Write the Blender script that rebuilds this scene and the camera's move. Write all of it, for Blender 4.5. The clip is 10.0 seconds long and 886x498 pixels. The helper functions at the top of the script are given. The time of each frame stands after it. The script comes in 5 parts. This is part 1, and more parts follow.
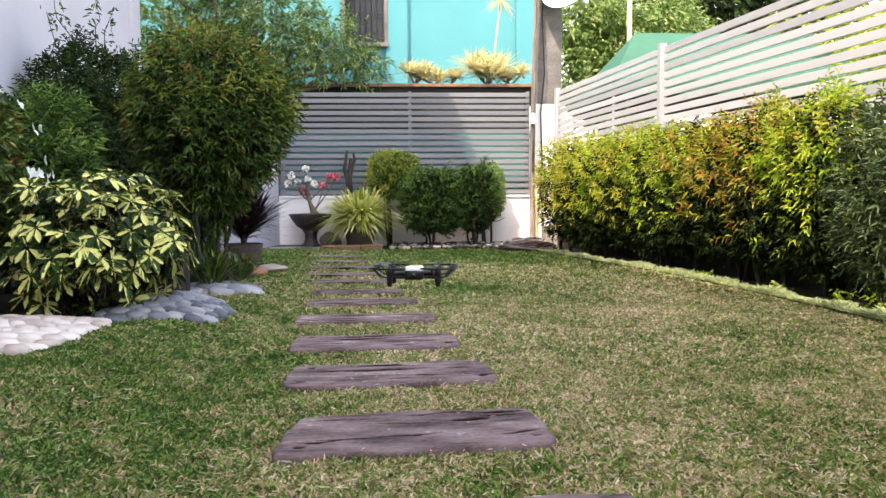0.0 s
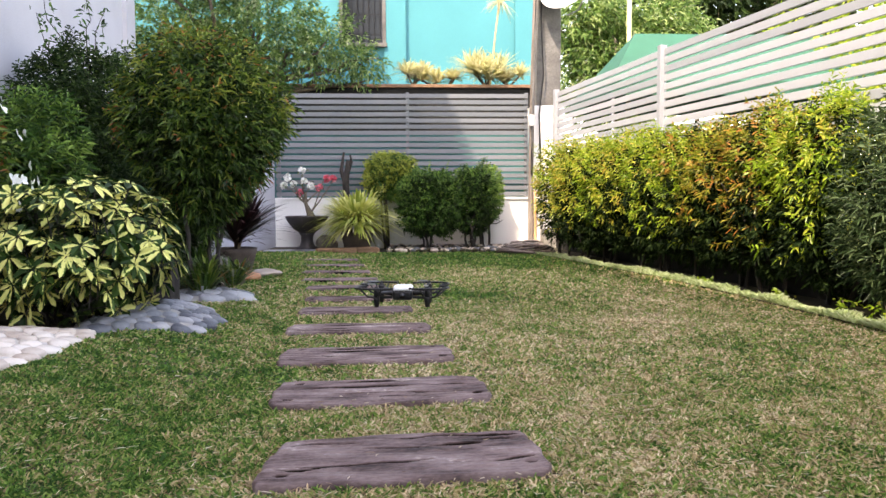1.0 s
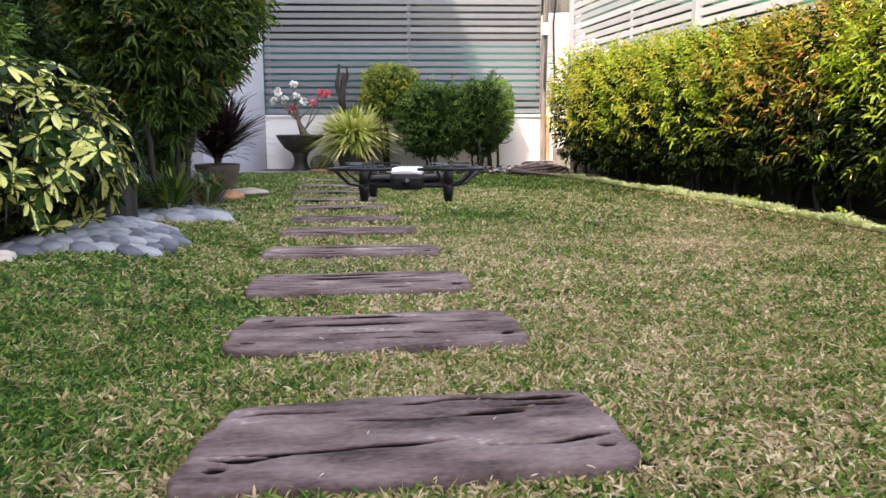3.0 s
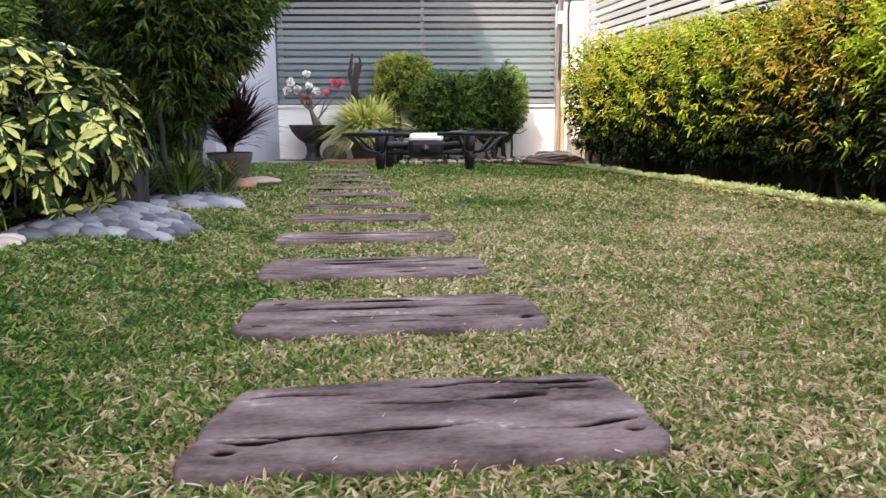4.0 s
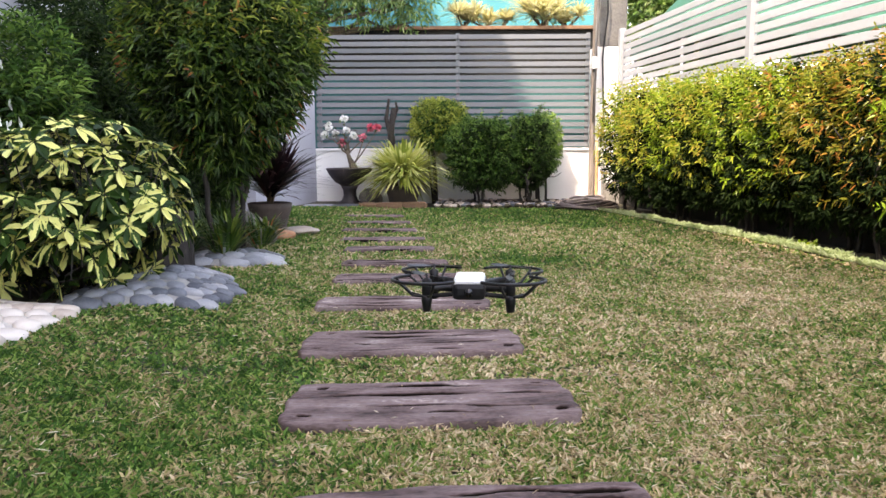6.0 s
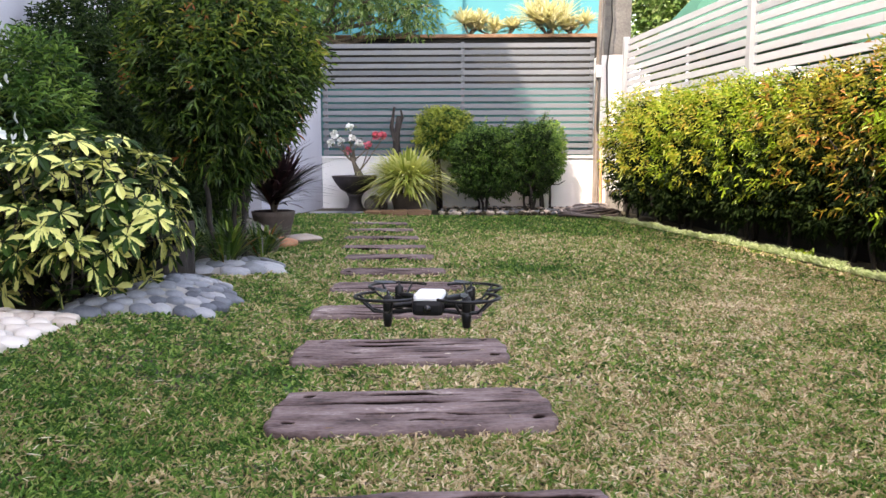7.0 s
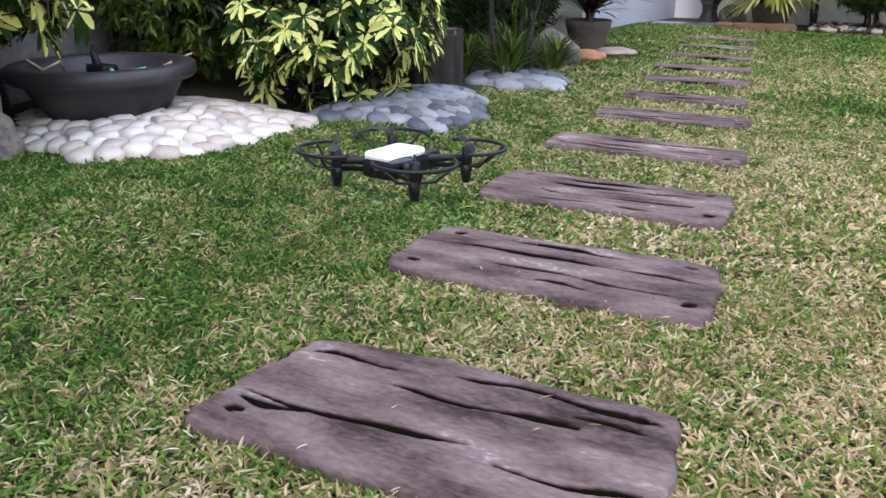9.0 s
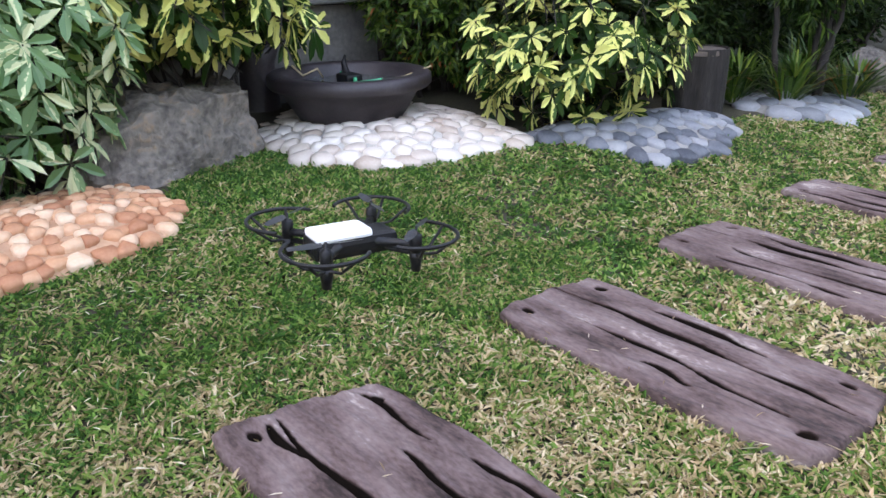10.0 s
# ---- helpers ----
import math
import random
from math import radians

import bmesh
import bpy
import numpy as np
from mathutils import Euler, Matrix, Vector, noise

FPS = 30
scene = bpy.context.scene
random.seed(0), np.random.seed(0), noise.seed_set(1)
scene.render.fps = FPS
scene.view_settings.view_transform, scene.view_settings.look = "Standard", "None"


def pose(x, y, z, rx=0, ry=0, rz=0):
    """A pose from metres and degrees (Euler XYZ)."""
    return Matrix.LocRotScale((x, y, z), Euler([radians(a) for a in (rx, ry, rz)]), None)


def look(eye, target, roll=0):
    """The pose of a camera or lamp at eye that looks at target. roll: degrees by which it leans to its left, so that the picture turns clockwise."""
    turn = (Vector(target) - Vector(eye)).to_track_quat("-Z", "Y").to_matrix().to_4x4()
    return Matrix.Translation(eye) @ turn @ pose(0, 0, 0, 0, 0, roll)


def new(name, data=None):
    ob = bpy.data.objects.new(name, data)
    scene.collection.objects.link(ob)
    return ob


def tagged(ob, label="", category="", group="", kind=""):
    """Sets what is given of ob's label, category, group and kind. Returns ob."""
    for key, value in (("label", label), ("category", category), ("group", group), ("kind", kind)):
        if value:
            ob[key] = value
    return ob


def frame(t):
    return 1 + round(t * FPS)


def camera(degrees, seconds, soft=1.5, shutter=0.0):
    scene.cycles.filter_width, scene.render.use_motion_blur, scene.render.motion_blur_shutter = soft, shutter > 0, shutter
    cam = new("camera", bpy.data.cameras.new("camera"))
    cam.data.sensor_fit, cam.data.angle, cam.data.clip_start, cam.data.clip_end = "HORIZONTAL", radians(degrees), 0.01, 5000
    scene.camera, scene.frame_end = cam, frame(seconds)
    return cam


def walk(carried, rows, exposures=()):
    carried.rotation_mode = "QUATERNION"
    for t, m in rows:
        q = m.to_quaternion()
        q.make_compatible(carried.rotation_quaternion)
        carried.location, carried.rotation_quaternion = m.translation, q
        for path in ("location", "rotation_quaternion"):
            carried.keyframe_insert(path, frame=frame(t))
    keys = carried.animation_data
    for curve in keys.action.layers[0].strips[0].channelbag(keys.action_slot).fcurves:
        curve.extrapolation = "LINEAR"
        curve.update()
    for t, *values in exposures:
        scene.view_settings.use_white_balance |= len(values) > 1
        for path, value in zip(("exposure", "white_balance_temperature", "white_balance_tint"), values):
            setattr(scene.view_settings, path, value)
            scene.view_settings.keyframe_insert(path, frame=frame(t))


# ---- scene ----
cam = camera(60.0, 10.0)
PATH = [
    (0, (-0.142, -0.049, 0.719), (-0.044, 1.944, 0.585), -0.3),
    (0.5, (-0.14, -0.02, 0.708), (-0.04, 1.973, 0.574), -0.1),
    (1, (-0.112, 0.059, 0.763), (-0.012, 2.052, 0.627), -0.2),
    (1.5, (-0.09, 0.146, 0.907), (0.011, 2.139, 0.769), -0.1),
    (2, (-0.131, 0.422, 0.824), (-0.033, 2.414, 0.673), -0.1),
    (2.5, (-0.104, 0.69, 0.612), (-0.005, 2.672, 0.365), -0.0),
    (2.7, (-0.11, 0.78, 0.599), (-0.01, 2.756, 0.303), -0.1),
    (4, (-0.13, 0.914, 0.545), (-0.067, 2.885, 0.214), -0.2),
    (4.5, (-0.132, 0.932, 0.586), (-0.094, 2.904, 0.252), -0.2),
    (5, (-0.143, 0.942, 0.672), (-0.124, 2.916, 0.353), -0.3),
    (5.5, (-0.15, 0.917, 0.706), (-0.152, 2.897, 0.424), -0.2),
    (7, (-0.06, 0.801, 0.761), (-0.11, 2.785, 0.519), -0.1),
    (7.5, (0.13, 0.875, 0.696), (0.049, 2.828, 0.271), -0.0),
    (8, (0.201, 1.004, 0.713), (-0.052, 2.912, 0.169), 0.0),
    (8.5, (0.28, 1.151, 0.747), (-0.324, 2.953, 0.126), 0.2),
    (9, (0.46, 1.243, 0.778), (-0.461, 2.867, 0.06), 0.1),
    (9.5, (0.626, 1.464, 0.828), (-0.636, 2.828, 0.09), -0.4),
    (10, (0.758, 1.682, 0.872), (-0.767, 2.75, 0.142), -0.6),
]
walk(cam, [(t, look(eye, target, roll)) for t, eye, target, roll in PATH], [(0.0, 3.15, 10000, 22), (4.5, 3.22, 10000, 22), (8.0, 3.25, 9800, 22), (10.0, 3.45, 9000, 19)])

# ---- light ----
world = bpy.data.worlds.new("sky")
scene.world = world
world.use_nodes = True
wn = world.node_tree.nodes
sky = wn.new("ShaderNodeTexSky")
sky.sky_type, sky.sun_disc = "NISHITA", False
SUN_WAY = Vector((0.36, 0.5, -1.0)).normalized()
sky.sun_elevation = math.asin(-SUN_WAY.z)
sky.sun_rotation = math.atan2(-SUN_WAY.x, -SUN_WAY.y)
world.node_tree.links.new(sky.outputs[0], wn["Background"].inputs[0])
wn["Background"].inputs[1].default_value = 0.15
sun = new("sun", bpy.data.lights.new("sun", "SUN"))
sun.data.energy, sun.data.angle, sun.data.color = 1.3, radians(0.5), (0.88, 0.95, 1.0)
sun.matrix_basis = look((0, 0, 12), Vector((0, 0, 12)) + SUN_WAY)


# ---- materials ----
def rgb(c):
    return (*c, 1.0)


def base_mat(name, rough=0.8, metal=0.0, spec=0.5):
    m = bpy.data.materials.new(name)
    m.use_nodes = True
    b = m.node_tree.nodes["Principled BSDF"]
    b.inputs["Roughness"].default_value = rough
    b.inputs["Metallic"].default_value = metal
    b.inputs["Specular IOR Level"].default_value = spec
    return m, m.node_tree.nodes, m.node_tree.links, b


def ramp_of(nodes, stops):
    r = nodes.new("ShaderNodeValToRGB")
    el = r.color_ramp.elements
    while len(el) < len(stops):
        el.new(0.5)
    for e, (p, c) in zip(el, stops):
        e.position, e.color = p, rgb(c)
    return r


def surface(name, stops, rough=0.8, scale=8.0, fine=90.0, bump=0.2, metal=0.0, per="", stain=0.35, stretch=(1, 1, 1), spec=0.5, depth=0.01):
    """A material with a coarse and a fine variation. per: island or object, whose random number shifts the colour."""
    m, nodes, links, b = base_mat(name, rough, metal, spec)
    co = nodes.new("ShaderNodeTexCoord")
    mp = nodes.new("ShaderNodeMapping")
    mp.inputs["Scale"].default_value = stretch
    links.new(co.outputs["Object"], mp.inputs[0])
    n1, n2 = nodes.new("ShaderNodeTexNoise"), nodes.new("ShaderNodeTexNoise")
    n1.inputs["Scale"].default_value, n1.inputs["Detail"].default_value = scale, 6
    n2.inputs["Scale"].default_value, n2.inputs["Detail"].default_value = fine, 4
    links.new(mp.outputs[0], n1.inputs[0])
    links.new(mp.outputs[0], n2.inputs[0])
    mx = nodes.new("ShaderNodeMath")
    mx.operation = "MULTIPLY_ADD"
    mx.inputs[1].default_value = stain
    links.new(n2.outputs[0], mx.inputs[0])
    sc = nodes.new("ShaderNodeMath")
    sc.operation = "MULTIPLY"
    sc.inputs[1].default_value = 1.0 - stain
    links.new(n1.outputs[0], sc.inputs[0])
    links.new(sc.outputs[0], mx.inputs[2])
    out = mx.outputs[0]
    if per:
        r = nodes.new("ShaderNodeObjectInfo" if per == "object" else "ShaderNodeNewGeometry")
        src = r.outputs["Random"] if per == "object" else r.outputs["Random Per Island"]
        k = nodes.new("ShaderNodeMath")
        k.operation = "MULTIPLY_ADD"
        k.inputs[1].default_value = 0.55
        sh = nodes.new("ShaderNodeMath")
        sh.operation = "MULTIPLY_ADD"
        sh.inputs[1].default_value, sh.inputs[2].default_value = 0.5, -0.03
        links.new(out, sh.inputs[0])
        links.new(src, k.inputs[0])
        links.new(sh.outputs[0], k.inputs[2])
        out = k.outputs[0]
    rp = ramp_of(nodes, stops)
    links.new(out, rp.inputs[0])
    links.new(rp.outputs[0], b.inputs["Base Color"])
    bp = nodes.new("ShaderNodeBump")
    bp.inputs["Strength"].default_value, bp.inputs["Distance"].default_value = bump, depth
    links.new(mx.outputs[0], bp.inputs["Height"])
    links.new(bp.outputs[0], b.inputs["Normal"])
    return m


def leafy(name, stops, clear=0.35, rough=0.4, patch=0.35, patch_scale=3.0, heart=None, spec=0.4):
    """Leaf material: every leaf has its own tone, tones drift over the plant. heart: colour of a pale middle of the blade."""
    m, nodes, links, b = base_mat(name, rough, 0.0, spec)
    geo = nodes.new("ShaderNodeNewGeometry")
    co = nodes.new("ShaderNodeTexCoord")
    n1 = nodes.new("ShaderNodeTexNoise")
    n1.inputs["Scale"].default_value, n1.inputs["Detail"].default_value = patch_scale, 3
    links.new(co.outputs["Object"], n1.inputs[0])
    a = nodes.new("ShaderNodeMath")
    a.operation = "MULTIPLY_ADD"
    a.inputs[1].default_value = patch * 2.4
    a.inputs[2].default_value = -patch * 1.2
    links.new(n1.outputs[0], a.inputs[0])
    s = nodes.new("ShaderNodeMath")
    s.operation = "ADD"
    links.new(geo.outputs["Random Per Island"], s.inputs[0])
    links.new(a.outputs[0], s.inputs[1])
    rp = ramp_of(nodes, stops)
    links.new(s.outputs[0], rp.inputs[0])
    colour = rp.outputs[0]
    if heart:
        uv = nodes.new("ShaderNodeUVMap")
        sep = nodes.new("ShaderNodeSeparateXYZ")
        links.new(uv.outputs[0], sep.inputs[0])
        d = nodes.new("ShaderNodeMath")
        d.operation = "SUBTRACT"
        d.inputs[1].default_value = 0.5
        links.new(sep.outputs[0], d.inputs[0])
        ab = nodes.new("ShaderNodeMath")
        ab.operation = "ABSOLUTE"
        links.new(d.outputs[0], ab.inputs[0])
        nz = nodes.new("ShaderNodeTexNoise")
        nz.inputs["Scale"].default_value = 45
        links.new(co.outputs["Object"], nz.inputs[0])
        wob = nodes.new("ShaderNodeMath")
        wob.operation = "MULTIPLY_ADD"
        wob.inputs[1].default_value = 0.7
        links.new(nz.outputs[0], wob.inputs[0])
        links.new(ab.outputs[0], wob.inputs[2])
        lim = nodes.new("ShaderNodeMath")
        lim.operation = "MULTIPLY_ADD"
        lim.inputs[1].default_value, lim.inputs[2].default_value = 0.75, heart[1]
        links.new(geo.outputs["Random Per Island"], lim.inputs[0])
        lt = nodes.new("ShaderNodeMath")
        lt.operation = "LESS_THAN"
        links.new(wob.outputs[0], lt.inputs[0])
        links.new(lim.outputs[0], lt.inputs[1])
        mix = nodes.new("ShaderNodeMix")
        mix.data_type = "RGBA"
        mix.inputs[7].default_value = rgb(heart[0])
        links.new(lt.outputs[0], mix.inputs[0])
        links.new(colour, mix.inputs[6])
        colour = mix.outputs[2]
    links.new(colour, b.inputs["Base Color"])
    tr = nodes.new("ShaderNodeBsdfTranslucent")
    links.new(colour, tr.inputs[0])
    ms = nodes.new("ShaderNodeMixShader")
    ms.inputs[0].default_value = clear
    links.new(b.outputs[0], ms.inputs[1])
    links.new(tr.outputs[0], ms.inputs[2])
    links.new(ms.outputs[0], nodes["Material Output"].inputs[0])
    return m


M = {}
# darker copy of the teal, with the shade behind the slats in its colour
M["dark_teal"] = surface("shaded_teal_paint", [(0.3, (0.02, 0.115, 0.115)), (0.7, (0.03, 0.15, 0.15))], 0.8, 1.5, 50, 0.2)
M["soil"] = surface("soil", [(0.25, (0.020, 0.016, 0.009)), (0.5, (0.040, 0.034, 0.018)), (0.75, (0.07, 0.06, 0.03))], 0.95, 3, 60, 0.6)
M["grass"] = leafy("grass", [(0.0, (0.036, 0.110, 0.022)), (0.27, (0.125, 0.262, 0.050)), (0.44, (0.285, 0.390, 0.105)), (0.53, (0.235, 0.170, 0.088)), (0.63, (0.48, 0.385, 0.19)), (0.80, (0.66, 0.50, 0.32)), (1.0, (0.80, 0.68, 0.48))], 0.28, 0.45, 0.34, 1.1, spec=0.2)
# concrete with the shade behind hedge and fence put into its near-black colour
M["shaded_wall"] = surface("shade_dark_concrete", [(0.3, (0.008, 0.008, 0.007)), (0.6, (0.016, 0.015, 0.013)), (0.85, (0.035, 0.032, 0.03))], 0.95, 5, 50, 0.5)
# dry and lush stretches of the lawn
gn, gl = M["grass"].node_tree.nodes, M["grass"].node_tree.links
dry = gn.new("ShaderNodeAttribute")
dry.attribute_name = "dry"
add = next(q for q in gn if q.type == "MATH" and q.operation == "ADD")
gl.new(dry.outputs["Fac"], add.inputs[1])
calm = gn.new("ShaderNodeMath")
calm.operation = "MULTIPLY_ADD"
calm.inputs[1].default_value, calm.inputs[2].default_value = 0.84, 0.04
gl.new(add.inputs[0].links[0].from_socket, calm.inputs[0])
gl.new(calm.outputs[0], add.inputs[0])
M["thatch"] = leafy("thatch", [(0.0, (0.16, 0.09, 0.05)), (0.4, (0.38, 0.28, 0.16)), (0.8, (0.62, 0.52, 0.36)), (1.0, (0.72, 0.64, 0.50))], 0.2, 0.6, 0.1)
M["edge_grass"] = leafy("edge_grass", [(0.0, (0.26, 0.36, 0.14)), (0.5, (0.42, 0.51, 0.27)), (1.0, (0.58, 0.62, 0.42))], 0.4, 0.55, 0.2, 2)
M["plank"] = surface("cast_timber", [(0.34, (0.026, 0.016, 0.014)), (0.42, (0.080, 0.050, 0.046)), (0.51, (0.138, 0.094, 0.088)), (0.61, (0.190, 0.140, 0.132)), (0.68, (0.36, 0.30, 0.27))], 0.75, 8, 90, 0.5, stain=0.28, stretch=(0.6, 1.5, 1.5), spec=0.2, depth=0.006)
# near-black put into the slabs' cracks and bolt holes for the shade there
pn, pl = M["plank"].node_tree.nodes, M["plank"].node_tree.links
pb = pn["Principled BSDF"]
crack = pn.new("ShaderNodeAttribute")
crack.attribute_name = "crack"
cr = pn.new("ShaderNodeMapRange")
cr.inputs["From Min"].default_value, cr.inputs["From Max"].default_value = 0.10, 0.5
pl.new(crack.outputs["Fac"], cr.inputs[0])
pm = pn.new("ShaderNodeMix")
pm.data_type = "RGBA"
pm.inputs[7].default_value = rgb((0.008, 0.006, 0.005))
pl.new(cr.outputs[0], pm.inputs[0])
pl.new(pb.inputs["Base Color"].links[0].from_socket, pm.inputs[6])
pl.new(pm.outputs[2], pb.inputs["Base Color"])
own = pn.new("ShaderNodeObjectInfo")
shift = pn.new("ShaderNodeMath")
shift.operation = "MULTIPLY"
shift.inputs[1].default_value = 37.0
pl.new(own.outputs["Random"], shift.inputs[0])
pl.new(shift.outputs[0], next(q for q in pn if q.type == "MAPPING").inputs["Location"])
# sheen removed in the cracks too, so the painted shade stays dark
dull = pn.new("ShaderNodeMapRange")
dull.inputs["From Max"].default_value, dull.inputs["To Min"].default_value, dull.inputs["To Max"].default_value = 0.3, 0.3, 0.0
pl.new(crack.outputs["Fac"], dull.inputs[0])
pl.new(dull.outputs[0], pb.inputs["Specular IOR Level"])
M["bark"] = surface("bark", [(0.3, (0.05, 0.035, 0.025)), (0.55, (0.13, 0.10, 0.07)), (0.8, (0.22, 0.18, 0.13))], 0.9, 14, 80, 0.8, stretch=(3, 3, 0.6))
M["dark_bark"] = surface("dark_bark", [(0.3, (0.010, 0.008, 0.007)), (0.55, (0.030, 0.024, 0.020)), (0.8, (0.075, 0.062, 0.052))], 0.9, 14, 60, 0.8, stretch=(3, 3, 0.5))
M["log_end"] = surface("log_end", [(0.3, (0.06, 0.045, 0.035)), (0.7, (0.14, 0.11, 0.09))], 0.9, 30, 90, 0.4)
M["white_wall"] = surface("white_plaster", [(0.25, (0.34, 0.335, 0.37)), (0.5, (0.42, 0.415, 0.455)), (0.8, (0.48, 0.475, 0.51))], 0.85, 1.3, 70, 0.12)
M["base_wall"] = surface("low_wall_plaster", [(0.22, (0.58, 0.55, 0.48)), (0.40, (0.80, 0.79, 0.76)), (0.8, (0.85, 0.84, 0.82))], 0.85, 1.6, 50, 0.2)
M["teal"] = surface("teal_paint", [(0.3, (0.020, 0.215, 0.245)), (0.7, (0.030, 0.265, 0.30))], 0.7, 0.8, 50, 0.1)
M["grey_slat"] = surface("grey_painted_steel", [(0.3, (0.115, 0.128, 0.140)), (0.7, (0.165, 0.176, 0.188))], 0.5, 2.5, 60, 0.06, per="object")
M["white_slat"] = surface("pale_painted_steel", [(0.3, (0.31, 0.325, 0.345)), (0.7, (0.41, 0.425, 0.45))], 0.5, 2.5, 60, 0.06, per="object")
M["concrete"] = surface("weathered_concrete", [(0.25, (0.06, 0.057, 0.054)), (0.5, (0.135, 0.128, 0.12)), (0.8, (0.26, 0.245, 0.225))], 0.95, 4, 50, 0.6)
M["old_timber"] = surface("weathered_pole_timber", [(0.3, (0.07, 0.055, 0.045)), (0.55, (0.17, 0.14, 0.12)), (0.8, (0.30, 0.26, 0.23))], 0.9, 8, 60, 0.6, stretch=(4, 4, 0.4))
M["black_plastic"] = surface("black_plastic", [(0.3, (0.005, 0.005, 0.0055)), (0.7, (0.009, 0.009, 0.010))], 0.45, 20, 200, 0.05, spec=0.3)
M["white_plastic"] = surface("white_plastic", [(0.3, (0.80, 0.80, 0.79)), (0.7, (0.86, 0.86, 0.85))], 0.3, 20, 200, 0.03)
M["lens"] = surface("dark_lens", [(0.3, (0.004, 0.004, 0.005)), (0.7, (0.006, 0.006, 0.008))], 0.08, 20, 200, 0.0)
M["metal"] = surface("bare_metal", [(0.3, (0.35, 0.35, 0.36)), (0.7, (0.5, 0.5, 0.5))], 0.35, 20, 200, 0.05, 1.0)
M["prop"] = surface("smoked_plastic", [(0.3, (0.05, 0.055, 0.06)), (0.7, (0.07, 0.075, 0.08))], 0.3, 20, 200, 0.03)
M["pot"] = surface("dark_stoneware", [(0.3, (0.020, 0.015, 0.016)), (0.55, (0.038, 0.029, 0.031)), (0.8, (0.075, 0.062, 0.066))], 0.5, 9, 80, 0.3)
M["brown_pot"] = surface("brown_clay", [(0.3, (0.07, 0.052, 0.045)), (0.7, (0.14, 0.105, 0.09))], 0.75, 9, 80, 0.3)
M["mortar"] = surface("mortar", [(0.3, (0.21, 0.20, 0.185)), (0.7, (0.34, 0.325, 0.30))], 0.95, 10, 80, 0.6)
M["pale_mortar"] = surface("pale_mortar", [(0.3, (0.40, 0.37, 0.33)), (0.7, (0.58, 0.55, 0.50))], 0.95, 10, 80, 0.6)
M["rust_mortar"] = surface("rust_mortar", [(0.3, (0.36, 0.19, 0.11)), (0.7, (0.52, 0.32, 0.20))], 0.95, 10, 80, 0.6)
M["white_stone"] = surface("white_pebble", [(0.2, (0.40, 0.31, 0.25)), (0.42, (0.55, 0.47, 0.40)), (0.65, (0.66, 0.59, 0.52)), (0.9, (0.60, 0.55, 0.50))], 0.6, 12, 90, 0.15, per="object")
M["grey_stone"] = surface("grey_river_stone", [(0.2, (0.065, 0.072, 0.085)), (0.42, (0.145, 0.157, 0.175)), (0.65, (0.24, 0.25, 0.268)), (0.9, (0.38, 0.38, 0.37))], 0.7, 12, 90, 0.3, per="object", spec=0.25)
M["pale_river_stone"] = surface("pale_river_stone", [(0.2, (0.12, 0.13, 0.14)), (0.42, (0.24, 0.25, 0.265)), (0.65, (0.36, 0.37, 0.38)), (0.9, (0.50, 0.50, 0.48))], 0.7, 12, 90, 0.3, per="object", spec=0.25)
M["orange_stone"] = surface("orange_pebble", [(0.2, (0.38, 0.15, 0.075)), (0.45, (0.54, 0.27, 0.145)), (0.65, (0.62, 0.38, 0.24)), (0.9, (0.72, 0.55, 0.40))], 0.7, 12, 90, 0.2, per="object")
M["boulder"] = surface("rough_boulder", [(0.30, (0.045, 0.037, 0.031)), (0.45, (0.14, 0.118, 0.10)), (0.56, (0.225, 0.19, 0.16)), (0.72, (0.33, 0.22, 0.14))], 0.95, 9, 38, 1.0, stain=0.5, depth=0.035)
M["brick_stone"] = surface("terracotta_slab", [(0.3, (0.15, 0.075, 0.04)), (0.7, (0.27, 0.15, 0.09))], 0.85, 9, 60, 0.4)
M["glass"] = surface("dark_window_glass", [(0.3, (0.02, 0.025, 0.03)), (0.7, (0.035, 0.04, 0.045))], 0.1, 2, 30, 0.0)
M["tent"] = surface("green_canvas", [(0.3, (0.002, 0.075, 0.042)), (0.7, (0.004, 0.10, 0.056))], 0.7, 2, 90, 0.1)
M["pole_paint"] = surface("pale_yellow_paint", [(0.3, (0.34, 0.34, 0.15)), (0.7, (0.44, 0.43, 0.22))], 0.6, 5, 60, 0.1)
M["pipe"] = surface("orange_conduit", [(0.3, (0.62, 0.24, 0.10)), (0.7, (0.74, 0.36, 0.18))], 0.5, 10, 60, 0.1)
M["hose"] = surface("faded_hose", [(0.3, (0.06, 0.045, 0.04)), (0.5, (0.16, 0.125, 0.115)), (0.7, (0.42, 0.37, 0.34))], 0.6, 9, 60, 0.1, per="object")
M["water"] = surface("pot_water", [(0.3, (0.05, 0.06, 0.06)), (0.7, (0.10, 0.115, 0.11))], 0.08, 5, 30, 0.05)
M["green_plastic"] = surface("green_plastic", [(0.3, (0.01, 0.35, 0.16)), (0.7, (0.02, 0.42, 0.2))], 0.4, 10, 60, 0.05)
M["red_plastic"] = surface("red_plastic", [(0.3, (0.5, 0.03, 0.02)), (0.7, (0.6, 0.05, 0.03))], 0.4, 10, 60, 0.05)
M["straw"] = surface("dry_straw", [(0.3, (0.35, 0.27, 0.15)), (0.7, (0.55, 0.45, 0.28))], 0.9, 10, 60, 0.2)
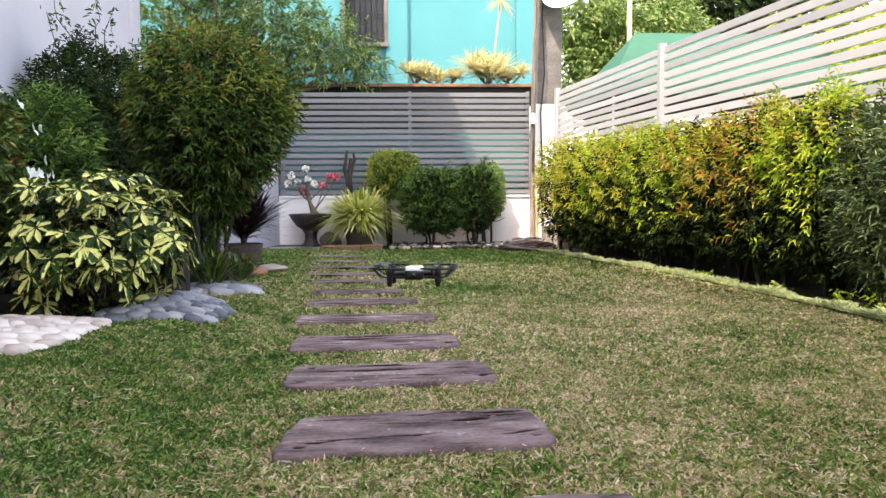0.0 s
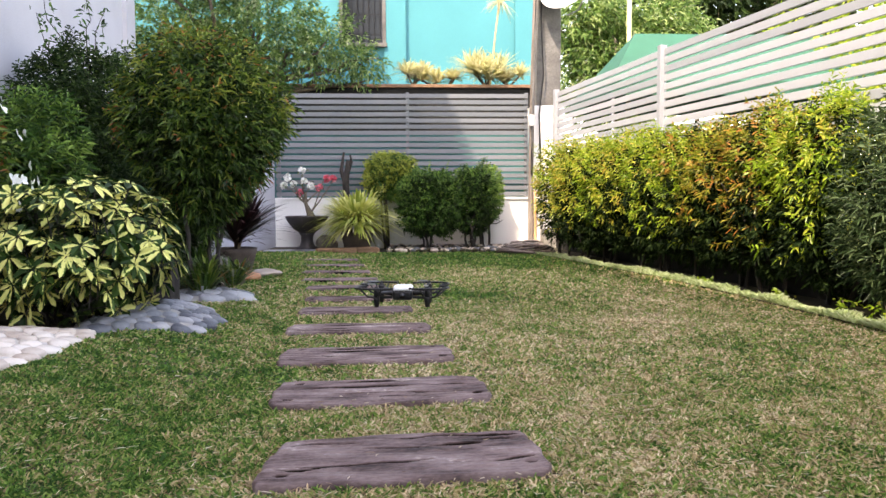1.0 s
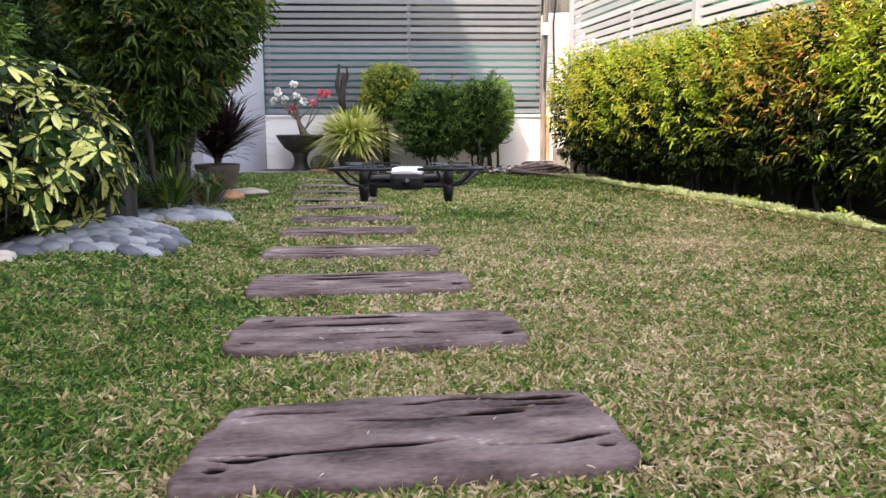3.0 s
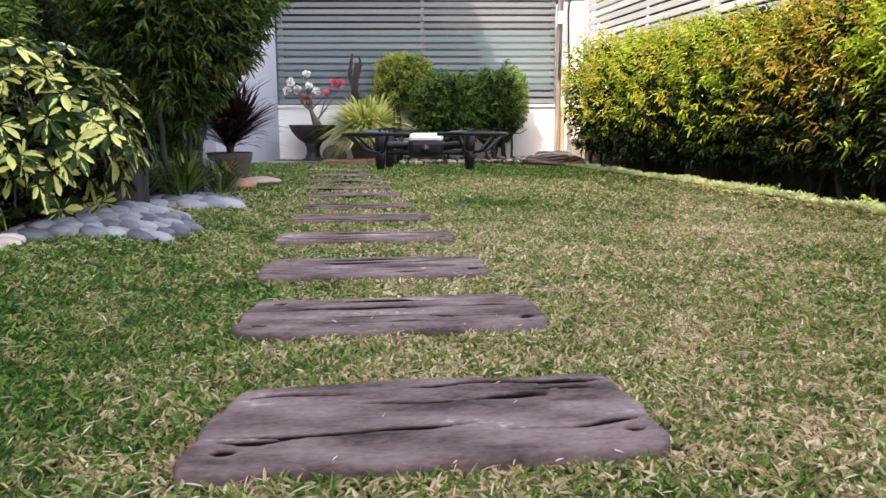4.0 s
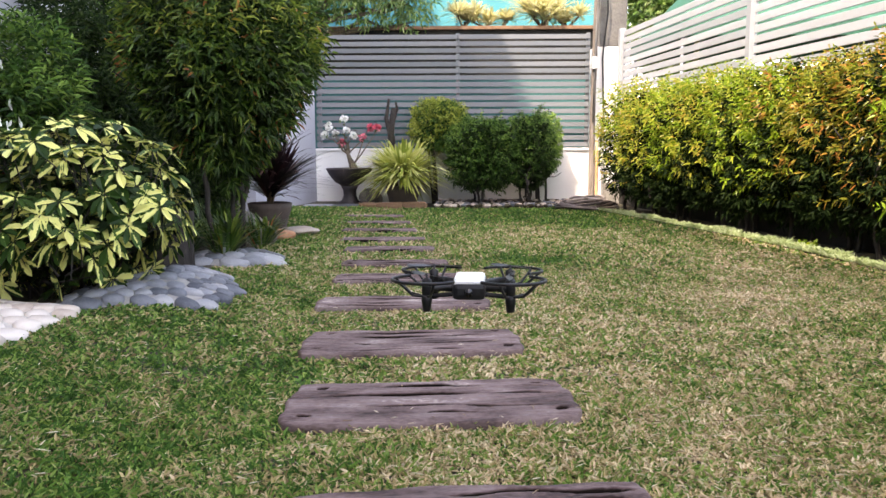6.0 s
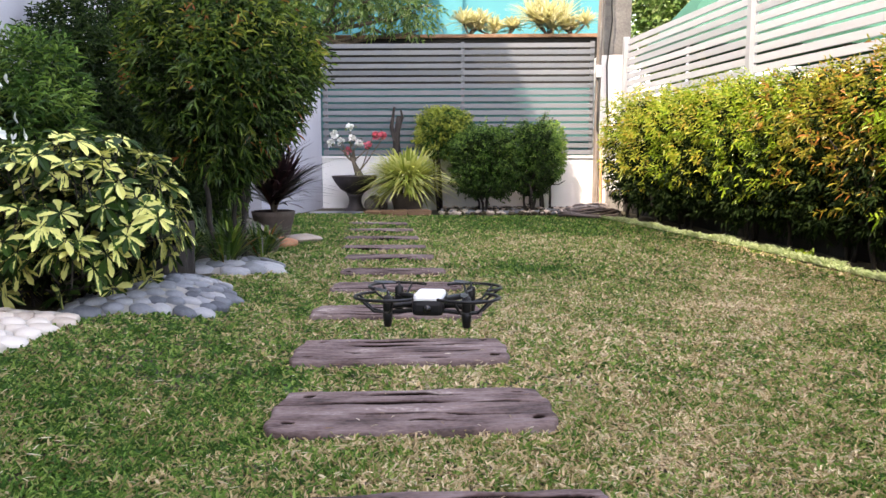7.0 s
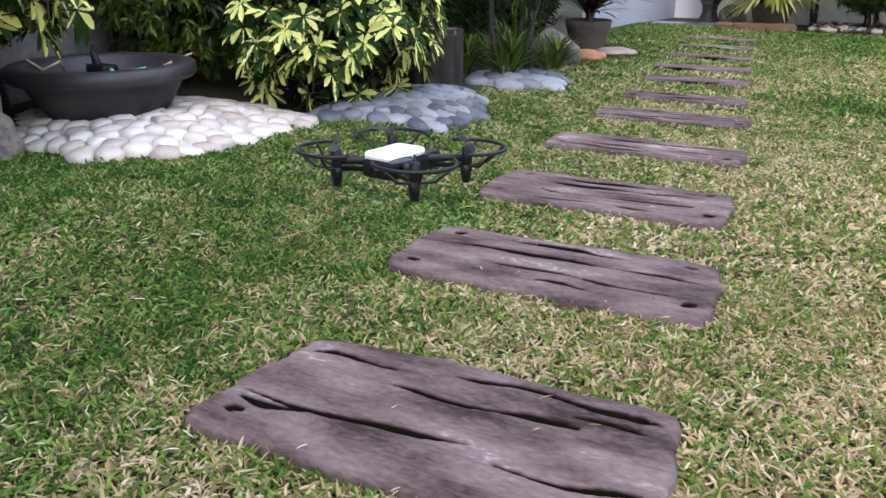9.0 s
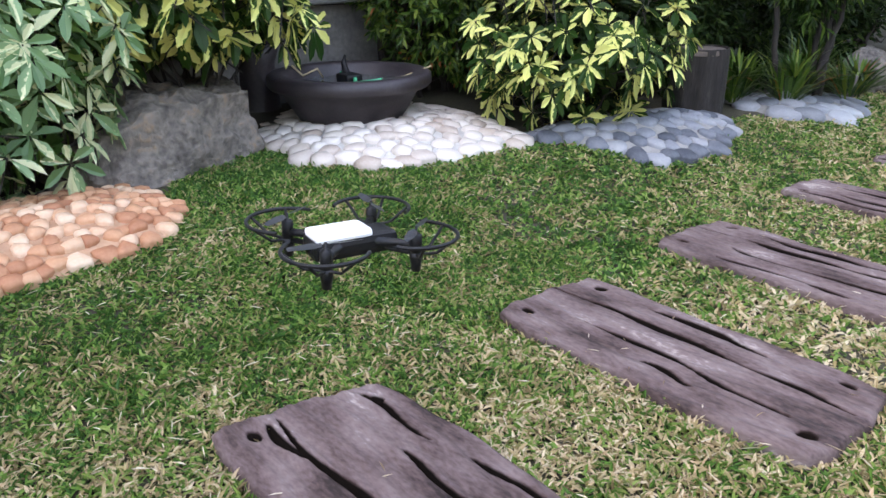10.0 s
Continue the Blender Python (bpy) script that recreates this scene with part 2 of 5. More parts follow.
# foliage
M["euge"] = leafy("glossy_green_leaf", [(0.0, (0.014, 0.040, 0.008)), (0.45, (0.038, 0.092, 0.016)), (0.8, (0.095, 0.165, 0.026)), (0.97, (0.18, 0.23, 0.04)), (1.0, (0.28, 0.09, 0.03))], 0.26, 0.36, spec=0.3)
M["euge_tip"] = leafy("young_glossy_leaf", [(0.0, (0.05, 0.11, 0.015)), (0.5, (0.15, 0.21, 0.03)), (0.9, (0.27, 0.30, 0.05)), (1.0, (0.38, 0.16, 0.05))], 0.34, 0.36, spec=0.3)
M["euge_gold"] = leafy("golden_leaf", [(0.0, (0.12, 0.19, 0.02)), (0.4, (0.30, 0.37, 0.045)), (0.75, (0.45, 0.45, 0.07)), (1.0, (0.50, 0.34, 0.07))], 0.42, 0.38)
M["euge_lime"] = leafy("lime_leaf", [(0.0, (0.10, 0.19, 0.015)), (0.5, (0.23, 0.36, 0.03)), (1.0, (0.45, 0.48, 0.07))], 0.42, 0.38)
M["euge_bronze"] = leafy("bronze_leaf", [(0.0, (0.08, 0.11, 0.014)), (0.35, (0.22, 0.24, 0.03)), (0.72, (0.38, 0.30, 0.05)), (1.0, (0.48, 0.19, 0.05))], 0.42, 0.38)
M["olive"] = leafy("grey_green_leaf", [(0.0, (0.016, 0.036, 0.013)), (0.5, (0.048, 0.088, 0.035)), (1.0, (0.15, 0.21, 0.095))], 0.25, 0.42, spec=0.2)
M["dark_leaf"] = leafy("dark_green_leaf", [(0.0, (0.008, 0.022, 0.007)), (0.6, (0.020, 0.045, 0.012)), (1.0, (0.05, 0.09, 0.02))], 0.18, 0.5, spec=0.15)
# leaf colour taken near black for the shade deep in the hedge
M["shade_leaf"] = leafy("shaded_inner_leaf", [(0.0, (0.005, 0.013, 0.004)), (0.6, (0.012, 0.027, 0.007)), (1.0, (0.03, 0.052, 0.012))], 0.10, 0.6, spec=0.08)
M["box_leaf"] = leafy("small_dark_leaf", [(0.0, (0.014, 0.050, 0.011)), (0.6, (0.050, 0.130, 0.026)), (1.0, (0.15, 0.27, 0.06))], 0.28, 0.42, spec=0.22)
# fresh green, also used to colour sunlight onto the clipped shrubs' tops
M["box_tip"] = leafy("small_fresh_sunlit_leaf", [(0.0, (0.06, 0.15, 0.03)), (0.6, (0.14, 0.27, 0.05)), (1.0, (0.27, 0.40, 0.10))], 0.38, 0.42, spec=0.25)
M["pale_box"] = leafy("small_yellow_green_leaf", [(0.0, (0.13, 0.19, 0.03)), (0.6, (0.30, 0.36, 0.06)), (1.0, (0.44, 0.47, 0.10))], 0.4, 0.45)
M["aralia"] = leafy("variegated_leaf", [(0.0, (0.012, 0.038, 0.008)), (0.5, (0.03, 0.075, 0.014)), (1.0, (0.08, 0.15, 0.03))], 0.22, 0.3, 0.3, 4.0, ((0.70, 0.68, 0.23), 0.10), 0.14)
M["broad"] = leafy("broad_green_leaf", [(0.0, (0.08, 0.17, 0.06)), (0.5, (0.17, 0.30, 0.13)), (1.0, (0.34, 0.46, 0.25))], 0.32, 0.36, 0.3, 4.0, ((0.62, 0.63, 0.36), 0.0), 0.45)
M["cordyline"] = leafy("purple_leaf", [(0.0, (0.012, 0.007, 0.008)), (0.6, (0.035, 0.014, 0.016)), (1.0, (0.08, 0.03, 0.032))], 0.2, 0.35)
M["spider"] = leafy("striped_leaf", [(0.0, (0.22, 0.30, 0.05)), (0.5, (0.60, 0.62, 0.17)), (1.0, (0.82, 0.80, 0.38))], 0.4, 0.45, 0.15)
M["yucca"] = leafy("straw_yellow_leaf", [(0.0, (0.42, 0.40, 0.18)), (0.5, (0.56, 0.53, 0.28)), (1.0, (0.64, 0.60, 0.40))], 0.45, 0.5, 0.15)
M["tree_leaf"] = leafy("tree_leaf", [(0.0, (0.045, 0.11, 0.022)), (0.5, (0.12, 0.22, 0.05)), (0.82, (0.26, 0.36, 0.11)), (1.0, (0.45, 0.50, 0.25))], 0.4, 0.35)
M["white_petal"] = leafy("white_petal", [(0.0, (0.80, 0.80, 0.74)), (1.0, (0.85, 0.85, 0.82))], 0.3, 0.6)
M["pink_petal"] = leafy("pink_petal", [(0.0, (0.70, 0.10, 0.16)), (1.0, (0.80, 0.25, 0.30))], 0.3, 0.6)


# ---- building helpers ----
def mesh_np(name, V, F, uv=None, smooth=False):
    """A mesh from vertex and equal-sided face arrays."""
    V, F = np.asarray(V, np.float32), np.asarray(F, np.int32)
    me = bpy.data.meshes.new(name)
    k = F.shape[1]
    me.vertices.add(len(V))
    me.vertices.foreach_set("co", V.ravel())
    me.loops.add(F.size)
    me.loops.foreach_set("vertex_index", F.ravel())
    me.polygons.add(len(F))
    me.polygons.foreach_set("loop_start", np.arange(0, F.size, k, dtype=np.int32))
    me.polygons.foreach_set("use_smooth", np.full(len(F), smooth))
    if uv is not None:
        layer = me.uv_layers.new(name="leaf")
        layer.data.foreach_set("uv", np.asarray(uv, np.float32)[F.ravel()].ravel())
    me.update(calc_edges=True)
    me.validate()
    return me


def from_bm(name, bm, smooth=False):
    me = bpy.data.meshes.new(name)
    bmesh.ops.recalc_face_normals(bm, faces=bm.faces)
    bm.to_mesh(me)
    bm.free()
    for p in me.polygons:
        p.use_smooth = smooth
    return me


def put(name, me, mat, label="", category="", group="", kind="", at=None):
    """A top-level thing that is one mesh."""
    ob = new(name, me)
    if mat and not me.materials:
        me.materials.append(mat)
    if at is not None:
        ob.matrix_basis = at
    return tagged(ob, label, category, group, kind)


def thing(name, at, label, category, group="", kind=""):
    ob = new(name)
    ob.empty_display_size = 0.1
    ob.matrix_basis = at
    return tagged(ob, label, category, group, kind)


def part(name, me, mat, parent, label="", at=None, kind=""):
    if isinstance(me, bmesh.types.BMesh):
        me = from_bm(name, me)
    if mat and not me.materials:
        me.materials.append(mat)
    ob = new(name, me)
    ob.parent = parent
    if at is not None:
        ob.matrix_basis = at
    return tagged(ob, label, kind=kind)


def box(x0, y0, z0, x1, y1, z1, bevel=0.0, bm=None):
    own = bm or bmesh.new()
    r = bmesh.ops.create_cube(own, size=1.0, matrix=Matrix.Translation(((x0 + x1) / 2, (y0 + y1) / 2, (z0 + z1) / 2)) @ Matrix.Diagonal((x1 - x0, y1 - y0, z1 - z0, 1)))
    if bevel:
        edges = list({e for v in r["verts"] for e in v.link_edges})
        bmesh.ops.bevel(own, geom=edges, offset=bevel, segments=2, profile=0.6, affect="EDGES")
    return own


def lathe(profile, n=40, wob=0.0):
    """A turned body from (radius, height) pairs, closed at axis where the radius is zero."""
    k = len(profile)
    V, F = [], []
    for i in range(n):
        a = 2 * math.pi * i / n
        for r, z in profile:
            rr = r * (1 + wob * math.sin(3 * a + z * 9))
            V.append((rr * math.cos(a), rr * math.sin(a), z))
    for i in range(n):
        for j in range(k - 1):
            F.append((i * k + j, ((i + 1) % n) * k + j, ((i + 1) % n) * k + j + 1, i * k + j + 1))
    return mesh_np("turned", V, F, smooth=True)


def tube(points, radii, sides=8, cap=True):
    """Vertices and quads of a tube along points."""
    pts = [Vector(p) for p in points]
    V, F = [], []
    if not hasattr(radii, "__len__"):
        radii = [radii] * len(pts)
    up = Vector((0.31, 0.17, 0.93)).normalized()
    for i, p in enumerate(pts):
        d = (pts[min(i + 1, len(pts) - 1)] - pts[max(i - 1, 0)]).normalized()
        s = d.cross(up)
        if s.length < 0.05:
            s = d.cross(Vector((1, 0, 0)))
        s.normalize()
        u = s.cross(d)
        for k in range(sides):
            a = 2 * math.pi * k / sides
            V.append(p + (s * math.cos(a) + u * math.sin(a)) * radii[i])
    for i in range(len(pts) - 1):
        for k in range(sides):
            F.append((i * sides + k, i * sides + (k + 1) % sides, (i + 1) * sides + (k + 1) % sides, (i + 1) * sides + k))
    if cap:
        for ring, p in ((0, pts[0]), (len(pts) - 1, pts[-1])):
            V.append(p)
            c = len(V) - 1
            for k in range(0, sides, 2):
                F.append((c, ring * sides + k, ring * sides + (k + 1) % sides, ring * sides + (k + 2) % sides))
    return V, F


def tubes(name, runs, sides=8, smooth=True):
    V, F = [], []
    for pts, r in runs:
        v, f = tube(pts, r, sides)
        o = len(V)
        V += v
        F += [tuple(i + o for i in q) for q in f]
    return mesh_np(name, [tuple(v) for v in V], F, smooth=smooth)


def unit(a):
    return a / np.maximum(np.linalg.norm(a, axis=-1, keepdims=True), 1e-9)


def leaves(P, D, U, L, W, fold=0.25, droop=0.3, waist=0.35):
    """Folded blades from bases P along D, facing U: six corners and two quads each."""
    n = len(P)
    L, W = np.broadcast_to(L, n)[:, None], np.broadcast_to(W, n)[:, None]
    D = unit(D)
    S = unit(np.cross(D, U))
    N = np.cross(S, D)
    Z = np.array([0, 0, 1.0])

    def along(s, side, lift):
        return P + D * L * s - Z * droop * L * s * s + S * W * side + N * W * lift
    V = np.stack([along(0, 0, 0), along(waist, -0.5, fold), along(0.5 + waist * 0.6, -0.40, fold * 0.8), along(1, 0, 0), along(0.5 + waist * 0.6, 0.40, fold * 0.8), along(waist, 0.5, fold)], 1).reshape(-1, 3)
    b = np.arange(n)[:, None] * 6
    F = np.concatenate([b + np.array([0, 1, 2, 3]), b + np.array([0, 3, 4, 5])], 0)
    uv = np.tile(np.array([[0.5, 0], [0, 0.35], [0.1, 0.72], [0.5, 1], [0.9, 0.72], [1, 0.35]]), (n, 1))
    return V, F, uv


def leaf_mesh(name, *batches):
    V = np.concatenate([b[0] for b in batches])
    o, F = 0, []
    for b in batches:
        F.append(b[1] + o)
        o += len(b[0])
    return mesh_np(name, V, np.concatenate(F), np.concatenate([b[2] for b in batches]))


def crown_points(rng, n, centre, radii, power=2.0, inner=0.3, lump=0.16, flat=0.0):
    """Points in a lumpy crown, most near its skin, with the outward way at each."""
    d = unit(rng.normal(size=(n, 3)))
    k = (np.abs(d) ** power).sum(1, keepdims=True) ** (1 / power)
    skin = d / k
    ph = rng.uniform(0, 6.28, 9)
    wave = sum(np.sin(d @ rng.normal(size=3) * 5.0 + p) for p in ph[:5]) / 5 + 0.6 * sum(np.sin(d @ rng.normal(size=3) * 11.0 + p) for p in ph[5:]) / 4
    r = 1 + lump * wave
    deep = rng.random(n) < inner
    r = np.where(deep, r * rng.uniform(0.35, 0.92, n), r * rng.uniform(0.93, 1.03, n))
    P = skin * r[:, None] * np.asarray(radii) + np.asarray(centre)
    N = unit(d / np.asarray(radii))
    return P, N


def shoots(rng, P, N, count, reach, L, W, up=0.5, spread=0.9, droop=0.3, fold=0.25):
    """Leafy shoots at points P along N: leaves in turn round each shoot."""
    n = len(P)
    A = unit(N + np.array([0, 0, up]) + rng.normal(0, 0.35, (n, 3)))
    ref = unit(np.cross(A, rng.normal(size=(n, 3))))
    ref2 = np.cross(A, ref)
    out = []
    for i in range(count):
        s = (i + 0.6) / count
        a = i * 2.4 + rng.uniform(0, 0.8, n)
        side = ref * np.cos(a)[:, None] + ref2 * np.sin(a)[:, None]
        D = unit(A * (0.35 + 0.75 * s) + side * spread)
        sz = rng.uniform(0.65, 1.1, n) * (1.0 - 0.25 * s)
        U = unit(A + rng.normal(0, 0.3, (n, 3)) + np.array([0, 0, 0.25]))
        out.append(leaves(P + A * (reach * (s - 0.5)), D, U, L * sz, W * sz, fold, droop))
    V = np.concatenate([o[0] for o in out])
    k = len(out[0][0])
    F = np.concatenate([o[1] + i * k for i, o in enumerate(out)])
    return V, F, np.concatenate([o[2] for o in out])


def stems(rng, base, tops, radius, kink=0.06, parts=5):
    """Runs for tubes(): bent stems from a base to the tops, tapering."""
    runs = []
    for t in tops:
        pts, rad = [], []
        for i in range(parts + 1):
            s = i / parts
            p = Vector(base).lerp(Vector(t), s)
            if 0 < i < parts:
                p += Vector(rng.normal(0, kink, 3)) * (0.5 + s)
            pts.append(p)
            rad.append(radius * (1 - 0.75 * s))
        runs.append((pts, rad))
    return runs


def rise(x, y):
    """Height of the ground: level lawn that swells towards the planted bank."""
    a = np.clip((-0.75 - x) / 0.85, 0, 1)
    b = np.clip((y - 4.6) / 1.6, 0, 1)
    return 0.105 * a * a * (3 - 2 * a) * (1 - 0.75 * b * b * (3 - 2 * b))


KERB_Y = [-3, 2.0, 4.1, 5.14, 6.9, 9.5, 10.4]
KERB_X = [2.75, 2.65, 2.56, 2.48, 2.30, 1.76, 1.56]


def kerb_x(y):
    return np.interp(y, KERB_Y, KERB_X)

# ---- ground and lawn ----
PLANKS = [  # centre x, centre y, length, width, turn, cracks (along from, along to, across, sag)
    (0.02, 1.485, 0.80, 0.40, 7.0, None),
    (-0.112, 2.237, 0.80, 0.39, 5.8, [(-0.36, -0.12, 0.125, 0.012), (-0.13, 0.24, 0.065, -0.012), (-0.03, 0.37, 0.145, 0.014), (-0.37, 0.08, -0.06, -0.016), (-0.36, -0.22, -0.085, -0.01), (0.13, 0.37, -0.085, -0.012), (0.22, 0.35, 0.105, 0.008)]),
    (-0.205, 2.998, 0.83, 0.37, 5.0, [(-0.41, 0.39, 0.045, 0.014), (-0.24, 0.31, -0.06, 0.02), (-0.17, 0.17, 0.125, 0.01), (-0.02, 0.12, -0.11, 0.01)]),
    (-0.295, 3.692, 0.82, 0.345, 4.3, None),
    (-0.375, 4.447, 0.82, 0.275, 2.0, None),
    (-0.435, 5.16, 0.75, 0.25, 3.5, None),
    (-0.51, 5.745, 0.68, 0.21, 2.5, None),
    (-0.60, 6.45, 0.66, 0.22, 2.0, None),
    (-0.70, 7.07, 0.68, 0.21, 2.5, None),
    (-0.80, 7.785, 0.68, 0.23, 1.5, None),
    (-0.90, 8.51, 0.70, 0.21, 2.0, None),
    (-1.0, 9.25, 0.66, 0.21, 1.0, None),
]


def axis_steps(a, b, n, far):
    return np.concatenate([[-far, -60, -25, -12], np.linspace(a, b, n), [12, 25, 60, far][0 if b < 12 else 1:]])


gx, gy = axis_steps(-6, 6, 120, 400), axis_steps(-3, 18, 150, 400)
GX, GY = np.meshgrid(gx, gy, indexing="ij")
GZ = rise(GX, GY) + 0.006 * np.sin(GX * 5.1 + 1) * np.sin(GY * 4.3) * (np.abs(GX) < 5)
idx = np.arange(GX.size).reshape(GX.shape)
F = np.stack([idx[:-1, :-1], idx[1:, :-1], idx[1:, 1:], idx[:-1, 1:]], -1).reshape(-1, 4)
put("ground", mesh_np("ground", np.stack([GX, GY, GZ - 0.012], -1).reshape(-1, 3), F, smooth=True), M["soil"], "earth under a clipped garden lawn", "ground", kind="structure")

def in_plank(x, y, grow):
    hit = np.zeros(len(x), bool)
    for cx, cy, ln, wd, turn, _ in PLANKS:
        a = math.radians(turn)
        u, v = (x - cx) * math.cos(a) + (y - cy) * math.sin(a), -(x - cx) * math.sin(a) + (y - cy) * math.cos(a)
        hit |= (np.abs(u) < ln / 2 + grow) & (np.abs(v) < wd / 2 + grow)
    return hit


BANK_Y = [-3, 1.6, 2.2, 2.42, 2.55, 2.8, 2.9, 3.0, 3.4, 3.75, 3.95, 4.1, 4.5, 4.85, 5.1, 5.3, 5.75, 6.1, 6.9, 7.3, 7.6, 8.0, 10.4]
BANK_X = [-1.2, -1.2, -1.38, -1.95, -2.25, -2.30, -2.20, -1.80, -1.63, -1.62, -1.47, -1.15, -1.15, -1.39, -1.44, -1.28, -1.23, -1.46, -1.62, -1.42, -1.5, -2.1, -2.1]


DRY = []


def drift(x, y, size, seed):
    """Smooth random patches of a size, 0 to 1."""
    table = np.random.default_rng(seed).random((64, 64))
    u, v = np.asarray(x) / size + 900.3, np.asarray(y) / size + 900.7
    i, j = np.floor(u).astype(int), np.floor(v).astype(int)
    a, b = u - i, v - j
    a, b = a * a * (3 - 2 * a), b * b * (3 - 2 * b)
    g = lambda p, q: table[(i + p) % 64, (j + q) % 64]
    return (g(0, 0) * (1 - a) + g(1, 0) * a) * (1 - b) + (g(0, 1) * (1 - a) + g(1, 1) * a) * b


def dryness(x, y):
    """How far the lawn is from lush (below 0) to straw (above 0)."""
    wave = 0.07 * np.sin(x * 2.1 + 0.6) * np.sin(y * 1.7 + 1.0) + 0.06 * np.sin(x * 5.3 + y * 2.2) * np.sin(y * 4.1 - x) + 0.05 * np.sin(x * 9.1 - y * 3.0) * np.sin(y * 8.3 + 2)
    open_part = np.clip((x + 0.7) / 1.1, 0, 1) * np.clip((8.6 - y) / 1.0, 0, 1)
    lush = np.exp(-(((x - 0.45) / 0.5) ** 2 + ((y - 5.9) / 0.35) ** 2))
    bare = np.exp(-(((x - 1.45) / 0.4) ** 2 + ((y - 4.6) / 0.4) ** 2)) + 0.6 * np.exp(-(((x - 0.55) / 0.25) ** 2 + ((y - 2.6) / 0.5) ** 2))
    tuft = 0.40 * (drift(x, y, 0.045, 3) - 0.5) + 0.20 * (drift(x, y, 0.12, 4) - 0.5) + 0.10 * (drift(x, y, 0.42, 5) - 0.5)
    far = np.clip((y - 7.9) / 1.0, 0, 1)
    path = np.exp(-((x + 0.11 + 0.128 * (y - 2.24)) / 0.6) ** 2)
    left = np.clip((-0.45 - x) / 0.5, 0, 1) * np.clip((4.2 - y) / 1.0, 0, 1)
    return -0.09 * left + 0.14 * path + 0.8 * wave + tuft - 0.19 + 0.20 * open_part - 0.30 * lush + 0.24 * bare - 0.13 * far


def lawn(name, rng, y0, y1, per_m2, length, width, dry):
    n = int((y1 - y0) * 4.9 * per_m2)
    y = rng.uniform(y0, y1, n)
    x = rng.uniform(-2.2, 2.7, n)
    keep = (x > np.interp(y, BANK_Y, BANK_X) - 0.05) & (x < kerb_x(y)) & ~in_plank(x, y, -0.018 + 0.016 * rng.normal(size=n))
    x, y = x[keep], y[keep]
    n = len(x)
    P = np.stack([x, y, rise(x, y) - 0.008], 1)
    a = rng.uniform(0, 2 * math.pi, n)
    lift = rng.uniform(0.15, 1.25, n)
    D = np.stack([np.cos(a) * np.cos(lift), np.sin(a) * np.cos(lift), np.sin(lift)], 1)
    U = unit(rng.normal(0, 0.45, (n, 3)) + np.array([0, 0, 1.0]))
    L = length * rng.uniform(0.55, 1.25, n) * (0.72 + 0.6 * drift(x, y, 0.09, 6))
    DRY.append(np.repeat(dryness(x, y), 6))
    return leaves(P, D, U, L, width * rng.uniform(0.7, 1.3, n), 0.2, 0.35, 0.3)


rng = np.random.default_rng(11)
lawn_ob = put("lawn_grass", leaf_mesh("lawn_grass", lawn("a", rng, 1.2, 3.2, 23000, 0.034, 0.0060, 0), lawn("b", rng, 3.2, 5.5, 11000, 0.033, 0.0088, 0), lawn("c", rng, 5.5, 8.0, 5000, 0.042, 0.0125, 0), lawn("d", rng, 8.0, 10.5, 3200, 0.048, 0.015, 0), lawn("e", rng, -3.6, 1.2, 2600, 0.045, 0.015, 0)), M["grass"], "broad-bladed green lawn with dry tan blades", "grass", kind="stuff")
layer = lawn_ob.data.attributes.new("dry", "FLOAT", "POINT")
layer.data.foreach_set("value", np.concatenate(DRY).astype(np.float32))
# raised strip of longer grass at the hedge, sunlight put into its pale colour
n = 22000
ey = rng.uniform(1.5, 10.3, n)
ex = kerb_x(ey) + rng.uniform(-0.03, 0.085, n)
a = rng.uniform(0, 6.28, n)
shaggy = 0.35 + 1.1 * drift(ex, ey, 0.16, 8) * drift(ex, ey, 0.05, 9) * 2
D = np.stack([np.cos(a) * 0.6, np.sin(a) * 0.6, rng.uniform(0.5, 1.1, n)], 1)
put("grass_verge", leaf_mesh("verge", leaves(np.stack([ex, ey, np.zeros(n) + 0.015], 1), D, unit(rng.normal(0, 0.5, (n, 3)) + [0, 0, 1]), 0.055 * shaggy * rng.uniform(0.6, 1.2, n), 0.009, 0.2, 0.3)), M["edge_grass"], "grass verge along the hedge foot, coloured pale for sunlight", "grass", kind="stuff")


# dead stalks lying in the lawn
n = 26000
ty = 1.2 + 5.0 * rng.random(n) ** 1.4
tx = rng.uniform(-1.5, 2.4, n)
ok = (tx > np.interp(ty, BANK_Y, BANK_X)) & (tx < kerb_x(ty)) & (~in_plank(tx, ty, 0.0) | (rng.random(n) < 0.05)) & (rng.random(n) < 0.55 + 1.2 * dryness(tx, ty))
tx, ty = tx[ok], ty[ok]
n = len(tx)
a = rng.uniform(0, 6.28, n)
D = np.stack([np.cos(a), np.sin(a), rng.uniform(-0.05, 0.35, n)], 1)
put("dead_stalks", leaf_mesh("stalks", leaves(np.stack([tx, ty, rise(tx, ty) + rng.uniform(0.006, 0.02, n) + 0.012 * in_plank(tx, ty, 0.0)], 1), D, unit(rng.normal(0, 0.4, (n, 3)) + [0, 0, 1]), 0.034 * rng.uniform(0.5, 1.3, n), 0.0028, 0.2, 0.15)), M["thatch"], "thin dry straw stalks lying in the lawn", "grass", kind="stuff")


